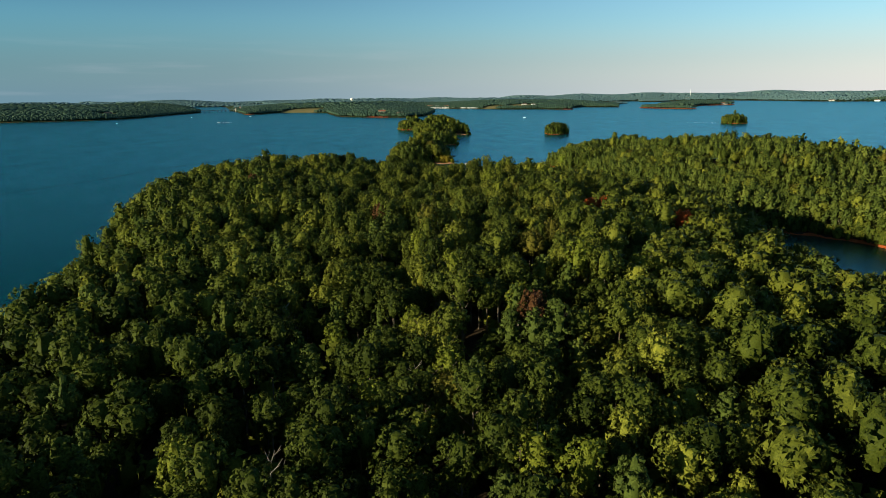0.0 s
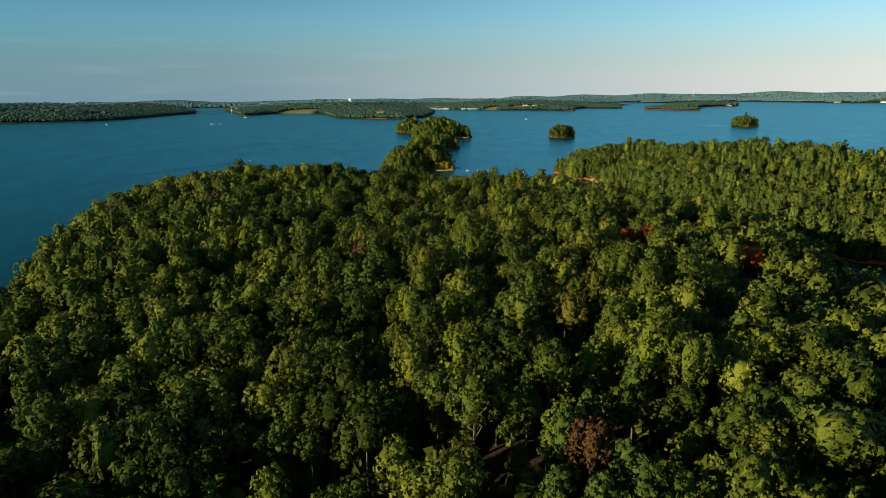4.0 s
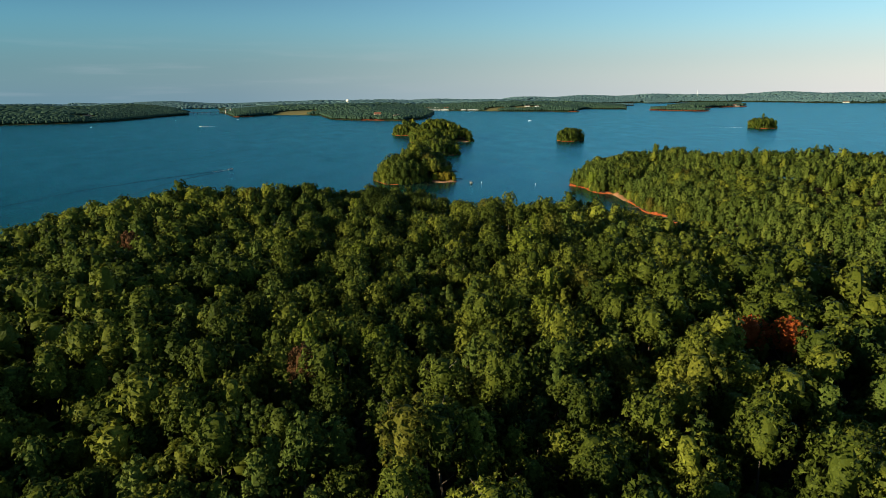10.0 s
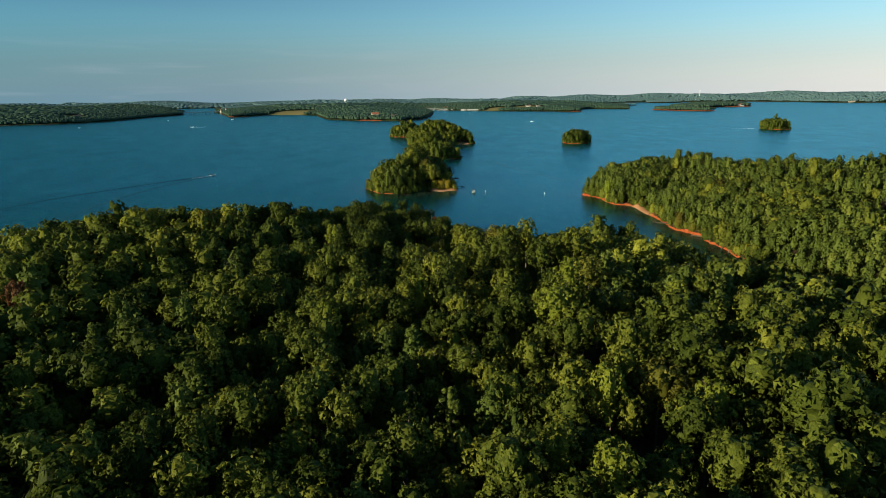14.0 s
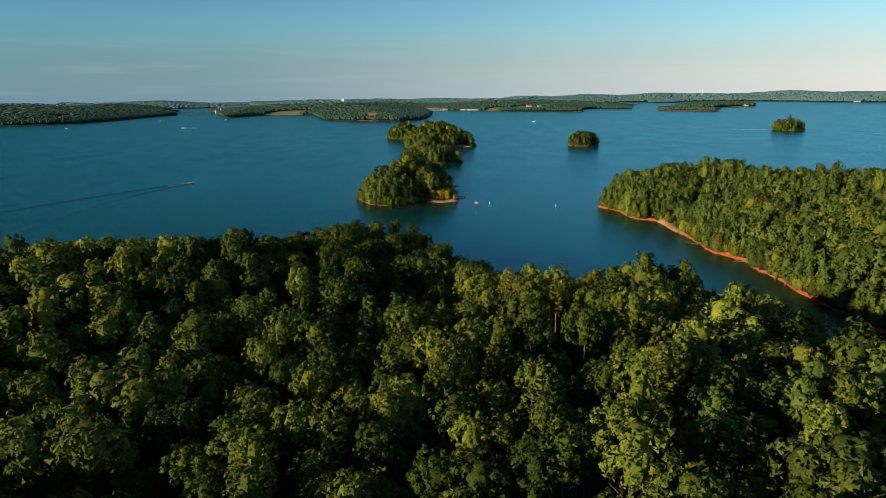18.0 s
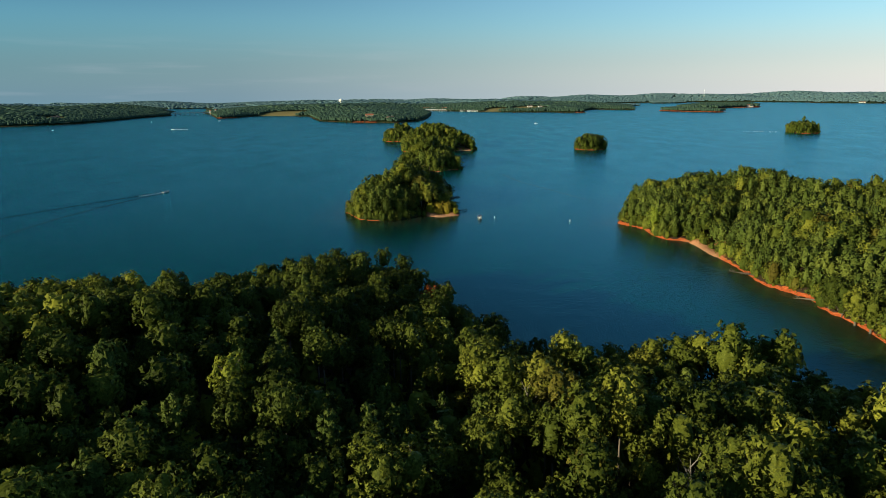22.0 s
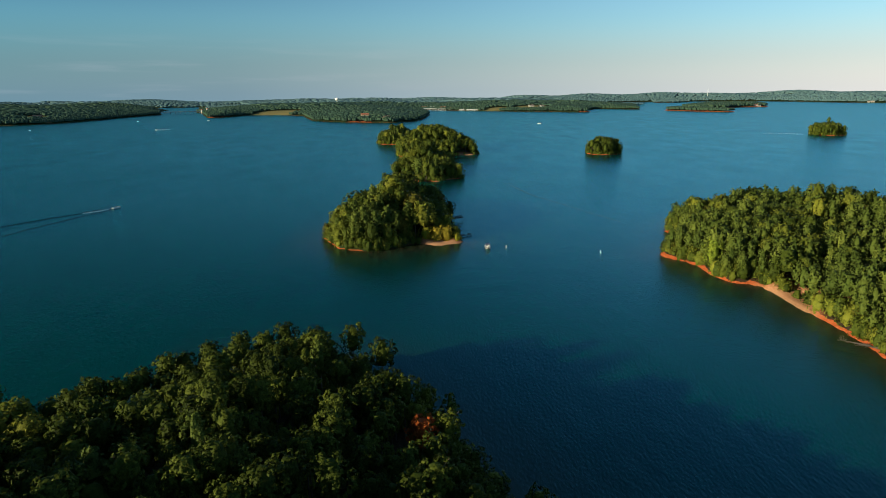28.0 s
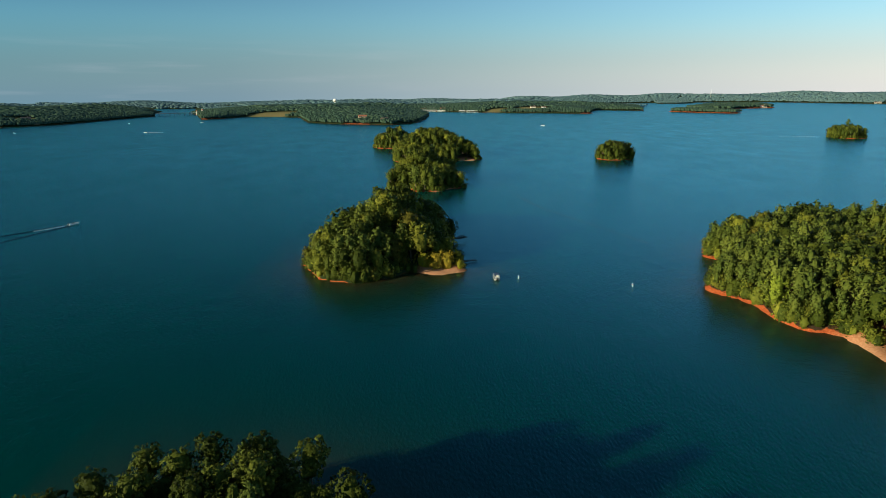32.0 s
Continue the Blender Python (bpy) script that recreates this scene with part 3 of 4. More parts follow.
def crown_mesh(kind, leaves, size, height, radius, seed):
    """A crown in metres: boughs ending in rounded clumps, each clump covered by small leaf sprays of the given size.
    Returns places, triangles and the way that each leaf faces."""
    r = np.random.default_rng(seed)
    scale = np.array([radius, radius, height])
    if leaves < 30:
        # far off: a rounded uneven dome
        a = np.arange(5) * 1.2566 + r.uniform(0, 1)
        v = np.concatenate([np.stack([w * np.cos(a), w * np.sin(a), np.full(5, h)], -1) for w, h in ((1.0, 0.0), (0.98, 0.80))] + [np.array([[0, 0, 1.0]])])
        v = v * (1 + 0.06 * r.standard_normal((len(v), 1)))
        f = [t for i in range(5) for t in ((i, (i + 1) % 5, 5 + (i + 1) % 5), (i, 5 + (i + 1) % 5, 5 + i), (5 + i, 5 + (i + 1) % 5, 10))]
        return v * scale, np.array(f), crown_dir(v) * 0.22 + np.array([0, 0, 0.30])
    n = {"pine": 40, "tall": 56}.get(kind, 50) if leaves > 600 else 36
    u = (np.arange(n) + r.uniform(0.1, 0.9, n)) / n
    z = 0.06 + 0.90 * u ** 0.9
    a = np.arange(n) * 2.39996 + r.uniform(-0.45, 0.45, n)
    ph = r.uniform(0, 6.28, 3)
    lop = 1 + 0.13 * np.sin(2 * a + ph[0]) + 0.10 * np.sin(3 * a + ph[1] + 4 * z)
    if kind == "pine":
        z = np.round(z * 9) / 9 + r.uniform(-0.025, 0.025, n)
    reach = crown_width(kind, z) * lop * r.uniform(0.62, 1.0, n)
    c = np.stack([reach * np.cos(a), reach * np.sin(a), z + (0.05 * reach if kind != "pine" else -0.06 * reach)], -1) * scale
    rad = radius * (r.uniform(0.15, 0.26, n) if leaves > 600 else r.uniform(0.19, 0.33, n)) * (1.15 - 0.25 * z)
    squash = {"pine": 0.45 if leaves > 600 else 0.75, "tall": 1.25}.get(kind, 1.0)
    outward = crown_dir(c / scale)
    which = r.choice(n, leaves, p=rad ** 2 / (rad ** 2).sum())
    d = r.standard_normal((leaves, 3)) + 0.75 * outward[which] + np.array([0, 0, 0.35])
    d /= np.linalg.norm(d, axis=1)[:, None]
    p = c[which] + d * rad[which][:, None] * np.array([1, 1, squash]) * r.uniform(0.72, 1.05, (leaves, 1))
    nrm = d + (0.45 if leaves > 600 else 0.28) * r.standard_normal((leaves, 3))
    nrm /= np.linalg.norm(nrm, axis=1)[:, None]
    t = np.cross(nrm, r.standard_normal((leaves, 3)))
    t /= np.linalg.norm(t, axis=1)[:, None]
    b = np.cross(nrm, t)
    ln = size * r.uniform(0.65, 1.25, (leaves, 1))
    v = np.stack([p - t * ln * 0.5 - b * ln * 0.36, p - t * ln * 0.5 * r.uniform(0.3, 1, (leaves, 1)) + b * ln * 0.40, p + t * ln * 0.62], 1).reshape(-1, 3)
    out = d + 0.55 * outward[which]
    out = np.repeat(out / np.linalg.norm(out, axis=1)[:, None], 3, 0)
    cv, cf = crown_core(kind, r, 7 if leaves > 250 else 5, 4 if leaves > 250 else 3, (0.46 if leaves > 600 else 0.68) * (1 if kind != "pine" else 0.85))
    return np.concatenate([v, cv * scale]), np.concatenate([np.arange(len(v)).reshape(-1, 3), cf + len(v)]), np.concatenate([out, crown_dir(cv)])


def trunk_arrays(height, r0, n=5, lean=0.0):
    """A tapering trunk of n sides in three pieces."""
    zs = np.array([-0.8, height * 0.4, height])
    rs = np.array([r0, r0 * 0.7, r0 * 0.3])
    xs = np.array([0, lean * 0.5, lean * 0.4])
    a = np.arange(n) * 2 * math.pi / n
    v = np.concatenate([np.stack([x + r * np.cos(a), r * np.sin(a), np.full(n, z)], -1) for x, r, z in zip(xs, rs, zs)])
    q = [(k * n + i, k * n + (i + 1) % n, (k + 1) * n + (i + 1) % n, (k + 1) * n + i) for k in range(2) for i in range(n)]
    return v, np.array(q)


# kinds of tree: crown kind, crown height, crown radius, height of the crown's foot
TREES = {"broad": ("broad", 6.6, 3.8, 12.8), "tall": ("tall", 9.0, 3.25, 12.2), "pine": ("pine", 8.2, 3.25, 10.6), "dome": ("broad", 6.8, 4.1, 4.4), "edge": ("broad", 9.6, 3.7, 1.6),
         "wall": ("broad", 9.6, 4.1, 0.8), "low_pine": ("pine", 7.6, 3.4, 4.2), "shrub": ("broad", 5.4, 2.6, -1.6), "knoll": ("broad", 3.0, 4.1, 2.8), "hill": ("broad", 2.2, 4.1, 0.9)}
# leaf sprays in a crown and their length, from the nearest trees to the farthest, and the shaded low growth
DETAIL = {0: (900, 0.60), 1: (400, 0.88), 5: (230, 1.1), 2: (150, 1.2), 6: (230, 0.92), 3: (0, 0), 4: (36, 2.4)}
SHAPES = {}
for kind, (ck, ch, cr_, foot) in TREES.items():
    for lod, (sprays, size) in DETAIL.items():
        if kind in ("knoll", "hill") and lod != 3:
            continue
        if kind == "shrub":
            sprays, size = max(sprays // 2, 31 if sprays else 0), size * 0.68
        for k in range(6):
            v, q, o = crown_mesh(ck, sprays, size, ch, cr_, 100 + 17 * k + lod)
            SHAPES[kind, lod, k] = (v + np.array([0, 0, foot]), q, o, trunk_arrays(max(0.5, foot + ch * 0.5), 0.28))


def scatter(x0, x1, y0, y1, gap, seed):
    """Places on a shaken grid of rows, gap metres apart."""
    r = np.random.default_rng(seed)
    xs, ys = np.arange(x0, x1, gap), np.arange(y0, y1, gap * 0.87)
    px, py = np.meshgrid(xs, ys)
    px = px + (np.arange(len(ys)) % 2)[:, None] * gap / 2
    px = (px + r.uniform(-0.36, 0.36, px.shape) * gap).ravel()
    py = (py + r.uniform(-0.36, 0.36, py.shape) * gap).ravel()
    return px, py, r


def pick_trees(land, gap, box_, edge, seed, pines, taken=(), size=1.0, deep=1e9, shrubs=False, full=False, thin=False, rim=0.6, rim_deep=22):
    """Trees of one land: rows of x, y, z, kind, size, turn, tint, depth."""
    px, py, r = scatter(*box_, gap, seed)
    z, depth = ground_height(px, py)
    keep = (shore_depth(px, py, LAND[land]["shore"]) > -4) & (depth > edge) & (depth < deep)
    for fx, fy, fr in FIELD + list(taken):
        keep &= np.hypot(px - fx, py - fy) > fr * 0.9
    keep &= r.uniform(0, 1, len(px)) > (0.03 if full else 0.09)
    if thin:
        # an opener stand of trees where the old clearings were
        keep &= ~((py < 150) & (px < 20) & (px > -80) & (r.uniform(0, 1, len(px)) < np.where((py < 105) & (px < -12), 0.34, 0.22)))
    out = []
    swells = ripple(px, py, 38, seed + 9)
    grove = ripple(px, py, 70, seed + 5) + 0.7 * r.standard_normal(len(px))
    for i in np.nonzero(keep)[0]:
        g = grove[i]
        kind = "pine" if g < pines else ("tall" if g > 1.0 else "broad")
        s = size * (r.uniform(0.72, 1.22) if thin else r.uniform(0.74, 1.24))
        s *= 1 + (0.12 if land == "east" else 0.04) * swells[i]
        tint = r.uniform(0, 1)
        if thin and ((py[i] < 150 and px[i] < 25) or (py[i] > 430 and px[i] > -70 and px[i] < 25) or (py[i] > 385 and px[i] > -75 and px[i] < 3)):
            tint *= 0.3 if py[i] < 150 else 0.42    # darker tint stands in for the shade over these stands
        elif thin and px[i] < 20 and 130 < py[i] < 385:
            # milder shade put into the tint here
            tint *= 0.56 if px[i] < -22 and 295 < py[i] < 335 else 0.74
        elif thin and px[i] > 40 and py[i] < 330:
            tint = (0.06 if py[i] < 125 else 0.18) + 0.6 * tint    # lighter tint for pale poplars and the fuller light on the eastern slope
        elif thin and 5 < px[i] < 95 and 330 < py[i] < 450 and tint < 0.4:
            tint += 0.18    # lighter tint for pale young poplars and this slope's stronger light
        if thin and py[i] > 440:
            s = min(s, 0.93)
            kind = "broad" if kind == "tall" else kind
        if thin and py[i] > 470 and px[i] < -45:
            s *= 0.86
        if thin and math.hypot(px[i] + 9, py[i] - 414) < 17:
            s *= 0.74    # a hollow with lower growth
        if land.startswith("isle"):
            tint *= 0.62    # the islands keep their dark oaks and pines
        if shrubs:
            kind, s = "shrub", size * r.uniform(0.6, 1.2)
        elif full and depth[i] < rim_deep:
            kind = "low_pine" if g < pines else ("wall" if depth[i] < 7 else "dome")
            s *= min(1.15, rim + 0.04 * depth[i])
        elif depth[i] < 9 and r.uniform() < 0.75:
            kind, s = "edge", s * 0.9
        elif depth[i] < 9:
            s *= 0.85
        out.append((px[i], py[i], z[i], kind, s, r.uniform(0, 6.28), tint, depth[i]))
    return out


def forest(name, rows, lod_of, label, trunks=True):
    """Many trees joined into one wood: leaves in one mesh, trunks in another."""
    vs, qs, ts, ms, os_, n = [], [], [], [], [], 0
    tv, tq, tn = [], [], 0
    for x, y, z, kind, s, turn, tint, depth in rows:
        lod = lod_of(x, y)
        k = int(tint * 977) % 6
        v, q, o, (bv, bq) = SHAPES[kind, lod, k]
        c, sn = math.cos(turn) * s, math.sin(turn) * s
        rot = np.array([[c, sn, 0], [-sn, c, 0], [0, 0, s * (0.92 + 0.2 * ((tint * 31) % 1))]])
        vs.append(v @ rot + np.array([x, y, z]))
        os_.append(o @ (rot / s))
        qs.append(q + n)
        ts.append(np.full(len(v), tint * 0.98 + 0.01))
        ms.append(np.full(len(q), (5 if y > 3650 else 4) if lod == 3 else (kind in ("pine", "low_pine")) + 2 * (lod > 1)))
        n += len(v)
        if trunks and (lod == 0 or (lod < 3 and depth < 16)):
            tv.append(bv @ rot + np.array([x, y, z]))
            tq.append(bq + tn)
            tn += len(bv)
    me = quads_mesh(name, np.concatenate(vs), np.concatenate(qs), M_LEAF, np.concatenate(ts), out=np.concatenate(os_))
    for m in (M_PINE, M_LEAF_MASS, M_PINE_MASS, M_LEAF_FAR_HAZE, M_LEAF_HILL_HAZE):
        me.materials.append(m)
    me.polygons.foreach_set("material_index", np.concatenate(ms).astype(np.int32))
    ob = tagged(new(name, me), label, "forest", kind="stuff")
    if tv:
        tagged(part("trunks", quads_mesh("trunks", np.concatenate(tv), np.concatenate(tq), M_BARK, smooth=True), M_BARK, ob), "grey-brown bark trunks", kind="stuff")
    return ob


CROWN_MESH, TRUNK_MESH = {}, {}


def tree(kind, k, x, y, z, s, turn, tint, label, leaves=None, group="", lod=0):
    """One tree of its own: trunk with limbs, and a crown of leaf sprays."""
    leaves = leaves or (M_PINE if kind in ("pine", "low_pine") else M_LEAF)
    key = (kind, k, leaves.name, lod)
    ck, ch, cr_, foot = TREES[kind]
    if key not in CROWN_MESH:
        v, q, o, _ = SHAPES[kind, lod, k]
        CROWN_MESH[key] = quads_mesh("crown", v, q, leaves, np.full(len(v), tint), out=o)
        bm = bmesh.new()
        r = random.Random(k)
        top = foot + ch * 0.75
        pts = [(r.uniform(-0.3, 0.3) * (i > 0), r.uniform(-0.3, 0.3) * (i > 0), -0.8 + (top + 0.8) * i / 4) for i in range(5)]
        tube(bm, pts, [0.34, 0.27, 0.22, 0.15, 0.05], 7)
        for j in range(5):
            a, h = j * 2.5, foot * (0.8 + 0.13 * j)
            e = cr_ * 0.7
            tube(bm, [(0, 0, h), (e * 0.5 * math.cos(a), e * 0.5 * math.sin(a), h + 1.2), (e * math.cos(a), e * math.sin(a), h + 2.6)], [0.12, 0.08, 0.03], 5)
        me = bpy.data.meshes.new("trunk")
        bm.to_mesh(me)
        bm.free()
        me.materials.append(M_BARK)
        TRUNK_MESH[key] = me
    root = new("tree")
    tagged(root, label, "tree", group)
    part("trunk", TRUNK_MESH[key], M_BARK, root)
    part("crown", CROWN_MESH[key], leaves, root)
    root.matrix_world = Matrix.LocRotScale((x, y, z), Euler((0, 0, turn)), (s, s, s * (0.92 + 0.2 * ((tint * 31) % 1))))
    return root


WORDS = {"broad": "broad-crowned green hardwood tree in the dense canopy", "tall": "tall light-green hardwood tree standing above its neighbours",
         "pine": "slender olive-green pine among the hardwoods", "edge": "low-branched green tree leaning over the shore", "wall": "full green tree leafed to the ground", "dome": "round-crowned green tree", "low_pine": "full olive-green pine"}
LIGHT = [(-13.8, 105.3, 0.95), (0.9, 111.6, 0.95), (-24.5, 133.4, 0.85), (53.2, 165.6, 0.85), (-7, 136, 0.9), (17.4, 138.3, 0.95), (12.8, 80.2, 1), (18.8, 75.5, 0.95), (-39.8, 83.2, 0.95), (34.3, 65, 0.9), (25.2, 65.2, 0.85), (34.6, 155.3, 1.15), (51, 156.3, 1), (2.5, 160.8, 1), (-7.4, 189.3, 0.95), (41.8, 176.4, 1.05), (20.6, 262.7, 1), (25.5, 284.4, 1), (41.3, 281.5, 0.95), (-25.9, 253.1, 1), (-12.9, 252.8, 0.9), (25.3, 333.7, 0.95), (-5.9, 342.2, 1), (-25.5, 328.6, 0.95), (24, 320, 1.2), (30.3, 339.3, 1.05), (51.7, 327.2, 0.95), (-36.6, 410.8, 0.95), (-76.5, 478.7, 0.9)]
GAPS = [(62.5, 254, 7), (60, 246, 4.5), (91, 234, 6), (88, 227, 4), (83, 220, 4), (-102, 341, 4), (-3, 499, 5), (-4, 491, 5)] + [(x, y, 3.7) for x, y, s in LIGHT]


def over_path(r):
    """Trees right under the flight line are things of their own."""
    return abs(r[0]) < 5.6 and r[1] > 60


def main_detail(x, y):
    if abs(x) > 0.74 * y + 14:
        return 4
    return 0 if y > 60 and abs(x) < 44 else (1 if abs(x) < 80 else (5 if abs(x) < 115 else 2))


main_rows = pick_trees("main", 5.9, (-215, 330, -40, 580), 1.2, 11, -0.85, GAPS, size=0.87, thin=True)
for x, y, z, kind, s, turn, tint, depth in [r for r in main_rows if over_path(r)]:
    tree(kind, int(tint * 977) % 6, x, y, z, s, turn, tint, WORDS[kind], group="forest trees under the flight line")
rest = [r for r in main_rows if not over_path(r) ]
rest += pick_trees("main", 3.6, (-215, 200, 180, 580), 0.3, 31, 0, deep=5, shrubs=True)
# low growth under the canopy
under = [(x, y, z, "edge", 0.82 * s, turn, tint, 50.0) for x, y, z, kind, s, turn, tint, d in pick_trees("main", 8.0, (-135, 150, 15, 560), 4, 33, 0) if d > 8]
forest("undergrowth", under, lambda x, y: 4, "shaded low growth under the forest canopy", trunks=False)
forest("forest", rest, main_detail, "dense mixed hardwood forest covering the long peninsula")

east_rows = pick_trees("east", 4.7, (105, 460, 240, 810), 0.8, 12, 0.75, [(126, 668, 5), (215, 754, 11), (139, 640, 4), (140, 632, 5), (140, 624, 5), (140, 616, 5), (140, 608, 4)], size=0.86, full=True, rim=0.82, rim_deep=60)
east_rows += pick_trees("east", 2.5, (105, 250, 300, 810), 1.0, 32, 0, [(139, 640, 4), (139.5, 632, 5), (139.5, 624, 5), (139.5, 616, 5), (139.5, 608, 4)], deep=7, shrubs=True, size=1.25)
forest("forest", east_rows, lambda x, y: 4 if x > 275 or x - 80 > 0.74 * y else (6 if x < 225 and y > 390 else 2), "olive-green pine and hardwood forest on the clay-edged peninsula")

isle_rows = pick_trees("isle_near", 5.5, (-70, 22, 705, 860), 0.4, 13, -0.5, [(2, 728, 14), (14, 752, 10)], size=1.03, full=True, rim=0.8)
for x, y, z, kind, s, turn, tint, depth in [r for r in isle_rows if r[1] < 752]:
    tree(kind, int(tint * 977) % 6, x, y, z, s, turn, tint, "green tree of the small wooded island", group="trees of the near island", lod=1)
for key, bx, seed in (("isle_near", (-70, 22, 705, 860), 19), ("isle_second", (-50, 30, 965, 1105), 14), ("isle_third", (-62, 60, 1200, 1410), 15), ("isle_fourth", (-105, -25, 1395, 1525), 16),
                      ("islet", (190, 250, 1200, 1275), 17), ("islet_far", (655, 720, 1480, 1555), 18)):
    rows = [r for r in isle_rows if r[1] >= 752] if key == "isle_near" else pick_trees(key, 5.6, bx, 0.8, seed, -0.5, [(38, 1223, 14)], full=True, rim=0.95, size=1.04)
    rows += pick_trees(key, 2.6, bx, -0.2, seed + 40, 0, [(3, 728, 14), (38, 1223, 14)], deep=6, shrubs=True, size=1.15 if key == "isle_near" else 0.9)
    if key == "isle_near":
        forest("island_forest", rows, lambda x, y: 5, "low shrubs and back trees of the small wooded island")
    else:
        forest("island_forest", rows, lambda x, y: 2, "round clump of pines and hardwoods on a small island")

far_rows = []
for key, bx, gap, seed, near_, deep in (("west", (-2200, -1100, 2050, 3300), 7.5, 21, 0, 40), ("west", (-2900, -1100, 2000, 3600), 14, 22, 40, 260), ("west", (-3400, -1100, 2100, 4400), 30, 42, 260, 1500),
                                        ("middle", (-1100, 960, 2100, 3700), 7.5, 23, 0, 40), ("middle", (-1300, 960, 2100, 4000), 13, 24, 40, 260), ("middle", (-1500, 960, 2400, 4800), 30, 44, 260, 1500),
                                        ("isle_long", (870, 1080, 2630, 3010), 7.5, 25, 0, 1e8), ("isle_wide", (1060, 1540, 3050, 3500), 8.5, 26, 0, 1e8), ("isle_back", (1300, 1600, 4250, 4520), 14, 27, 0, 1e8),
                                        ("isle_low", (900, 1120, 3700, 3900), 14, 47, 0, 1e8),
                                        ("far_north", (-2600, 500, 4400, 4950), 24, 29, 0, 1e8), ("far_east", (350, 3900, 3250, 4950), 15, 28, 0, 90), ("far_east", (350, 3900, 3250, 4950), 26, 48, 90, 1200)):
    for x, y, z, kind, s, turn, tint, d in pick_trees(key, gap, bx, 7.0 if key in ("isle_long", "isle_wide") else 3.0, seed, -0.3, deep=deep):
        if d > near_:
            far_rows.append((x, y, z - 2, "dome" if gap < 10 else ("knoll" if gap < 20 else "hill"), (0.75 + 0.25 * s) * max(gap * 0.138, 1.0), turn, tint, d))
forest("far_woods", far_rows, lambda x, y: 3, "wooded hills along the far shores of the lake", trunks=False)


# ---------------------------------------------------------------- single trees that stand out
def stand(x, y):
    """Height of the ground at one place."""
    return float(ground_height(np.array([float(x)]), np.array([float(y)]))[0][0])


for x, y, s, kind, leaves, label in (
        (61.5, 258, 0.95, "broad", M_RUST, "dead hardwood with rust-orange leaves among green crowns"),
        (66, 253, 0.9, "broad", M_RUST, "dead hardwood with rust-orange leaves among green crowns"),
        (91.5, 236, 1.0, "broad", M_RUST, "dead hardwood with rust-orange leaves among green crowns"),
        (-2.5, 498, 0.86, "broad", M_RUST, "rust-orange dying tree on the wooded point above the water"),
        (-102, 341, 0.88, "broad", M_BROWN, "browned thin-leaved tree in the canopy"),
        (20, 133, 0.86, "broad", M_BROWN, "browned thin-leaved tree in the canopy"),
        (-25, 243, 0.86, "tall", M_BROWN, "browned thin-leaved tree in the canopy"),
        (126, 668, 1.25, "edge", M_LIME, "bright yellow-green tree above the clay bank"),
        (0, 737, 2.0, "shrub", M_BUSH, "yellowing willow bush on the sandy spit"),
        (5, 738, 1.8, "shrub", M_BUSH, "yellowing willow bush on the sandy spit"),
        (-6, 736, 1.6, "shrub", M_BUSH, "yellowing willow bush on the sandy spit"),
        (11.5, 735, 0.85, "shrub", M_BUSH, "small yellow bush at the tip of the sandy spit"),
        (206, 752, 0.96, "pine", M_PINE, "tall dark pine on the wooded point"),
        (212, 757, 0.96, "pine", M_PINE, "tall dark pine on the wooded point"),
        (218, 754, 0.96, "pine", M_PINE, "tall dark pine on the wooded point"),
        (224, 758, 0.96, "pine", M_PINE, "tall dark pine on the wooded point"),
        (229, 752, 0.96, "pine", M_PINE, "tall dark pine on the wooded point"),
        (146.6, 508, 1.2, "edge", M_LEAF, "low green tree hanging over the clay bank"),
        (146.4, 516, 1.3, "edge", M_LEAF, "low green tree hanging over the clay bank"),
        (146.6, 524, 1.3, "edge", M_LEAF, "low green tree hanging over the clay bank"),
        (147, 532, 1.2, "edge", M_LEAF, "low green tree hanging over the clay bank"),
        (-118, 372, 0.85, "tall", M_LIME, "light yellow-green tree in the forest canopy"),
        (-143, 318, 0.8, "tall", M_LIME, "light yellow-green tree in the forest canopy"),
        (36, 1226, 0.7, "shrub", M_BUSH, "small yellow bush on the pale beach"),
        (28, 1225, 0.8, "shrub", M_BUSH, "small yellow bush on the pale beach")):
    tree(kind, int(abs(x * 7 + y)) % 6, x, y, stand(x, y), s, x * 0.7, (x * 0.37 + y * 0.11) % 1, label, leaves)


for i, (x, y, s) in enumerate(LIGHT):
    tree("tall" if i % 3 else "broad", i % 6, x, y, stand(x, y), s, i * 1.7, i * 0.13 % 1, "light yellow-green poplar standing out of the forest canopy", M_LIGHT, "light poplars in the canopy")


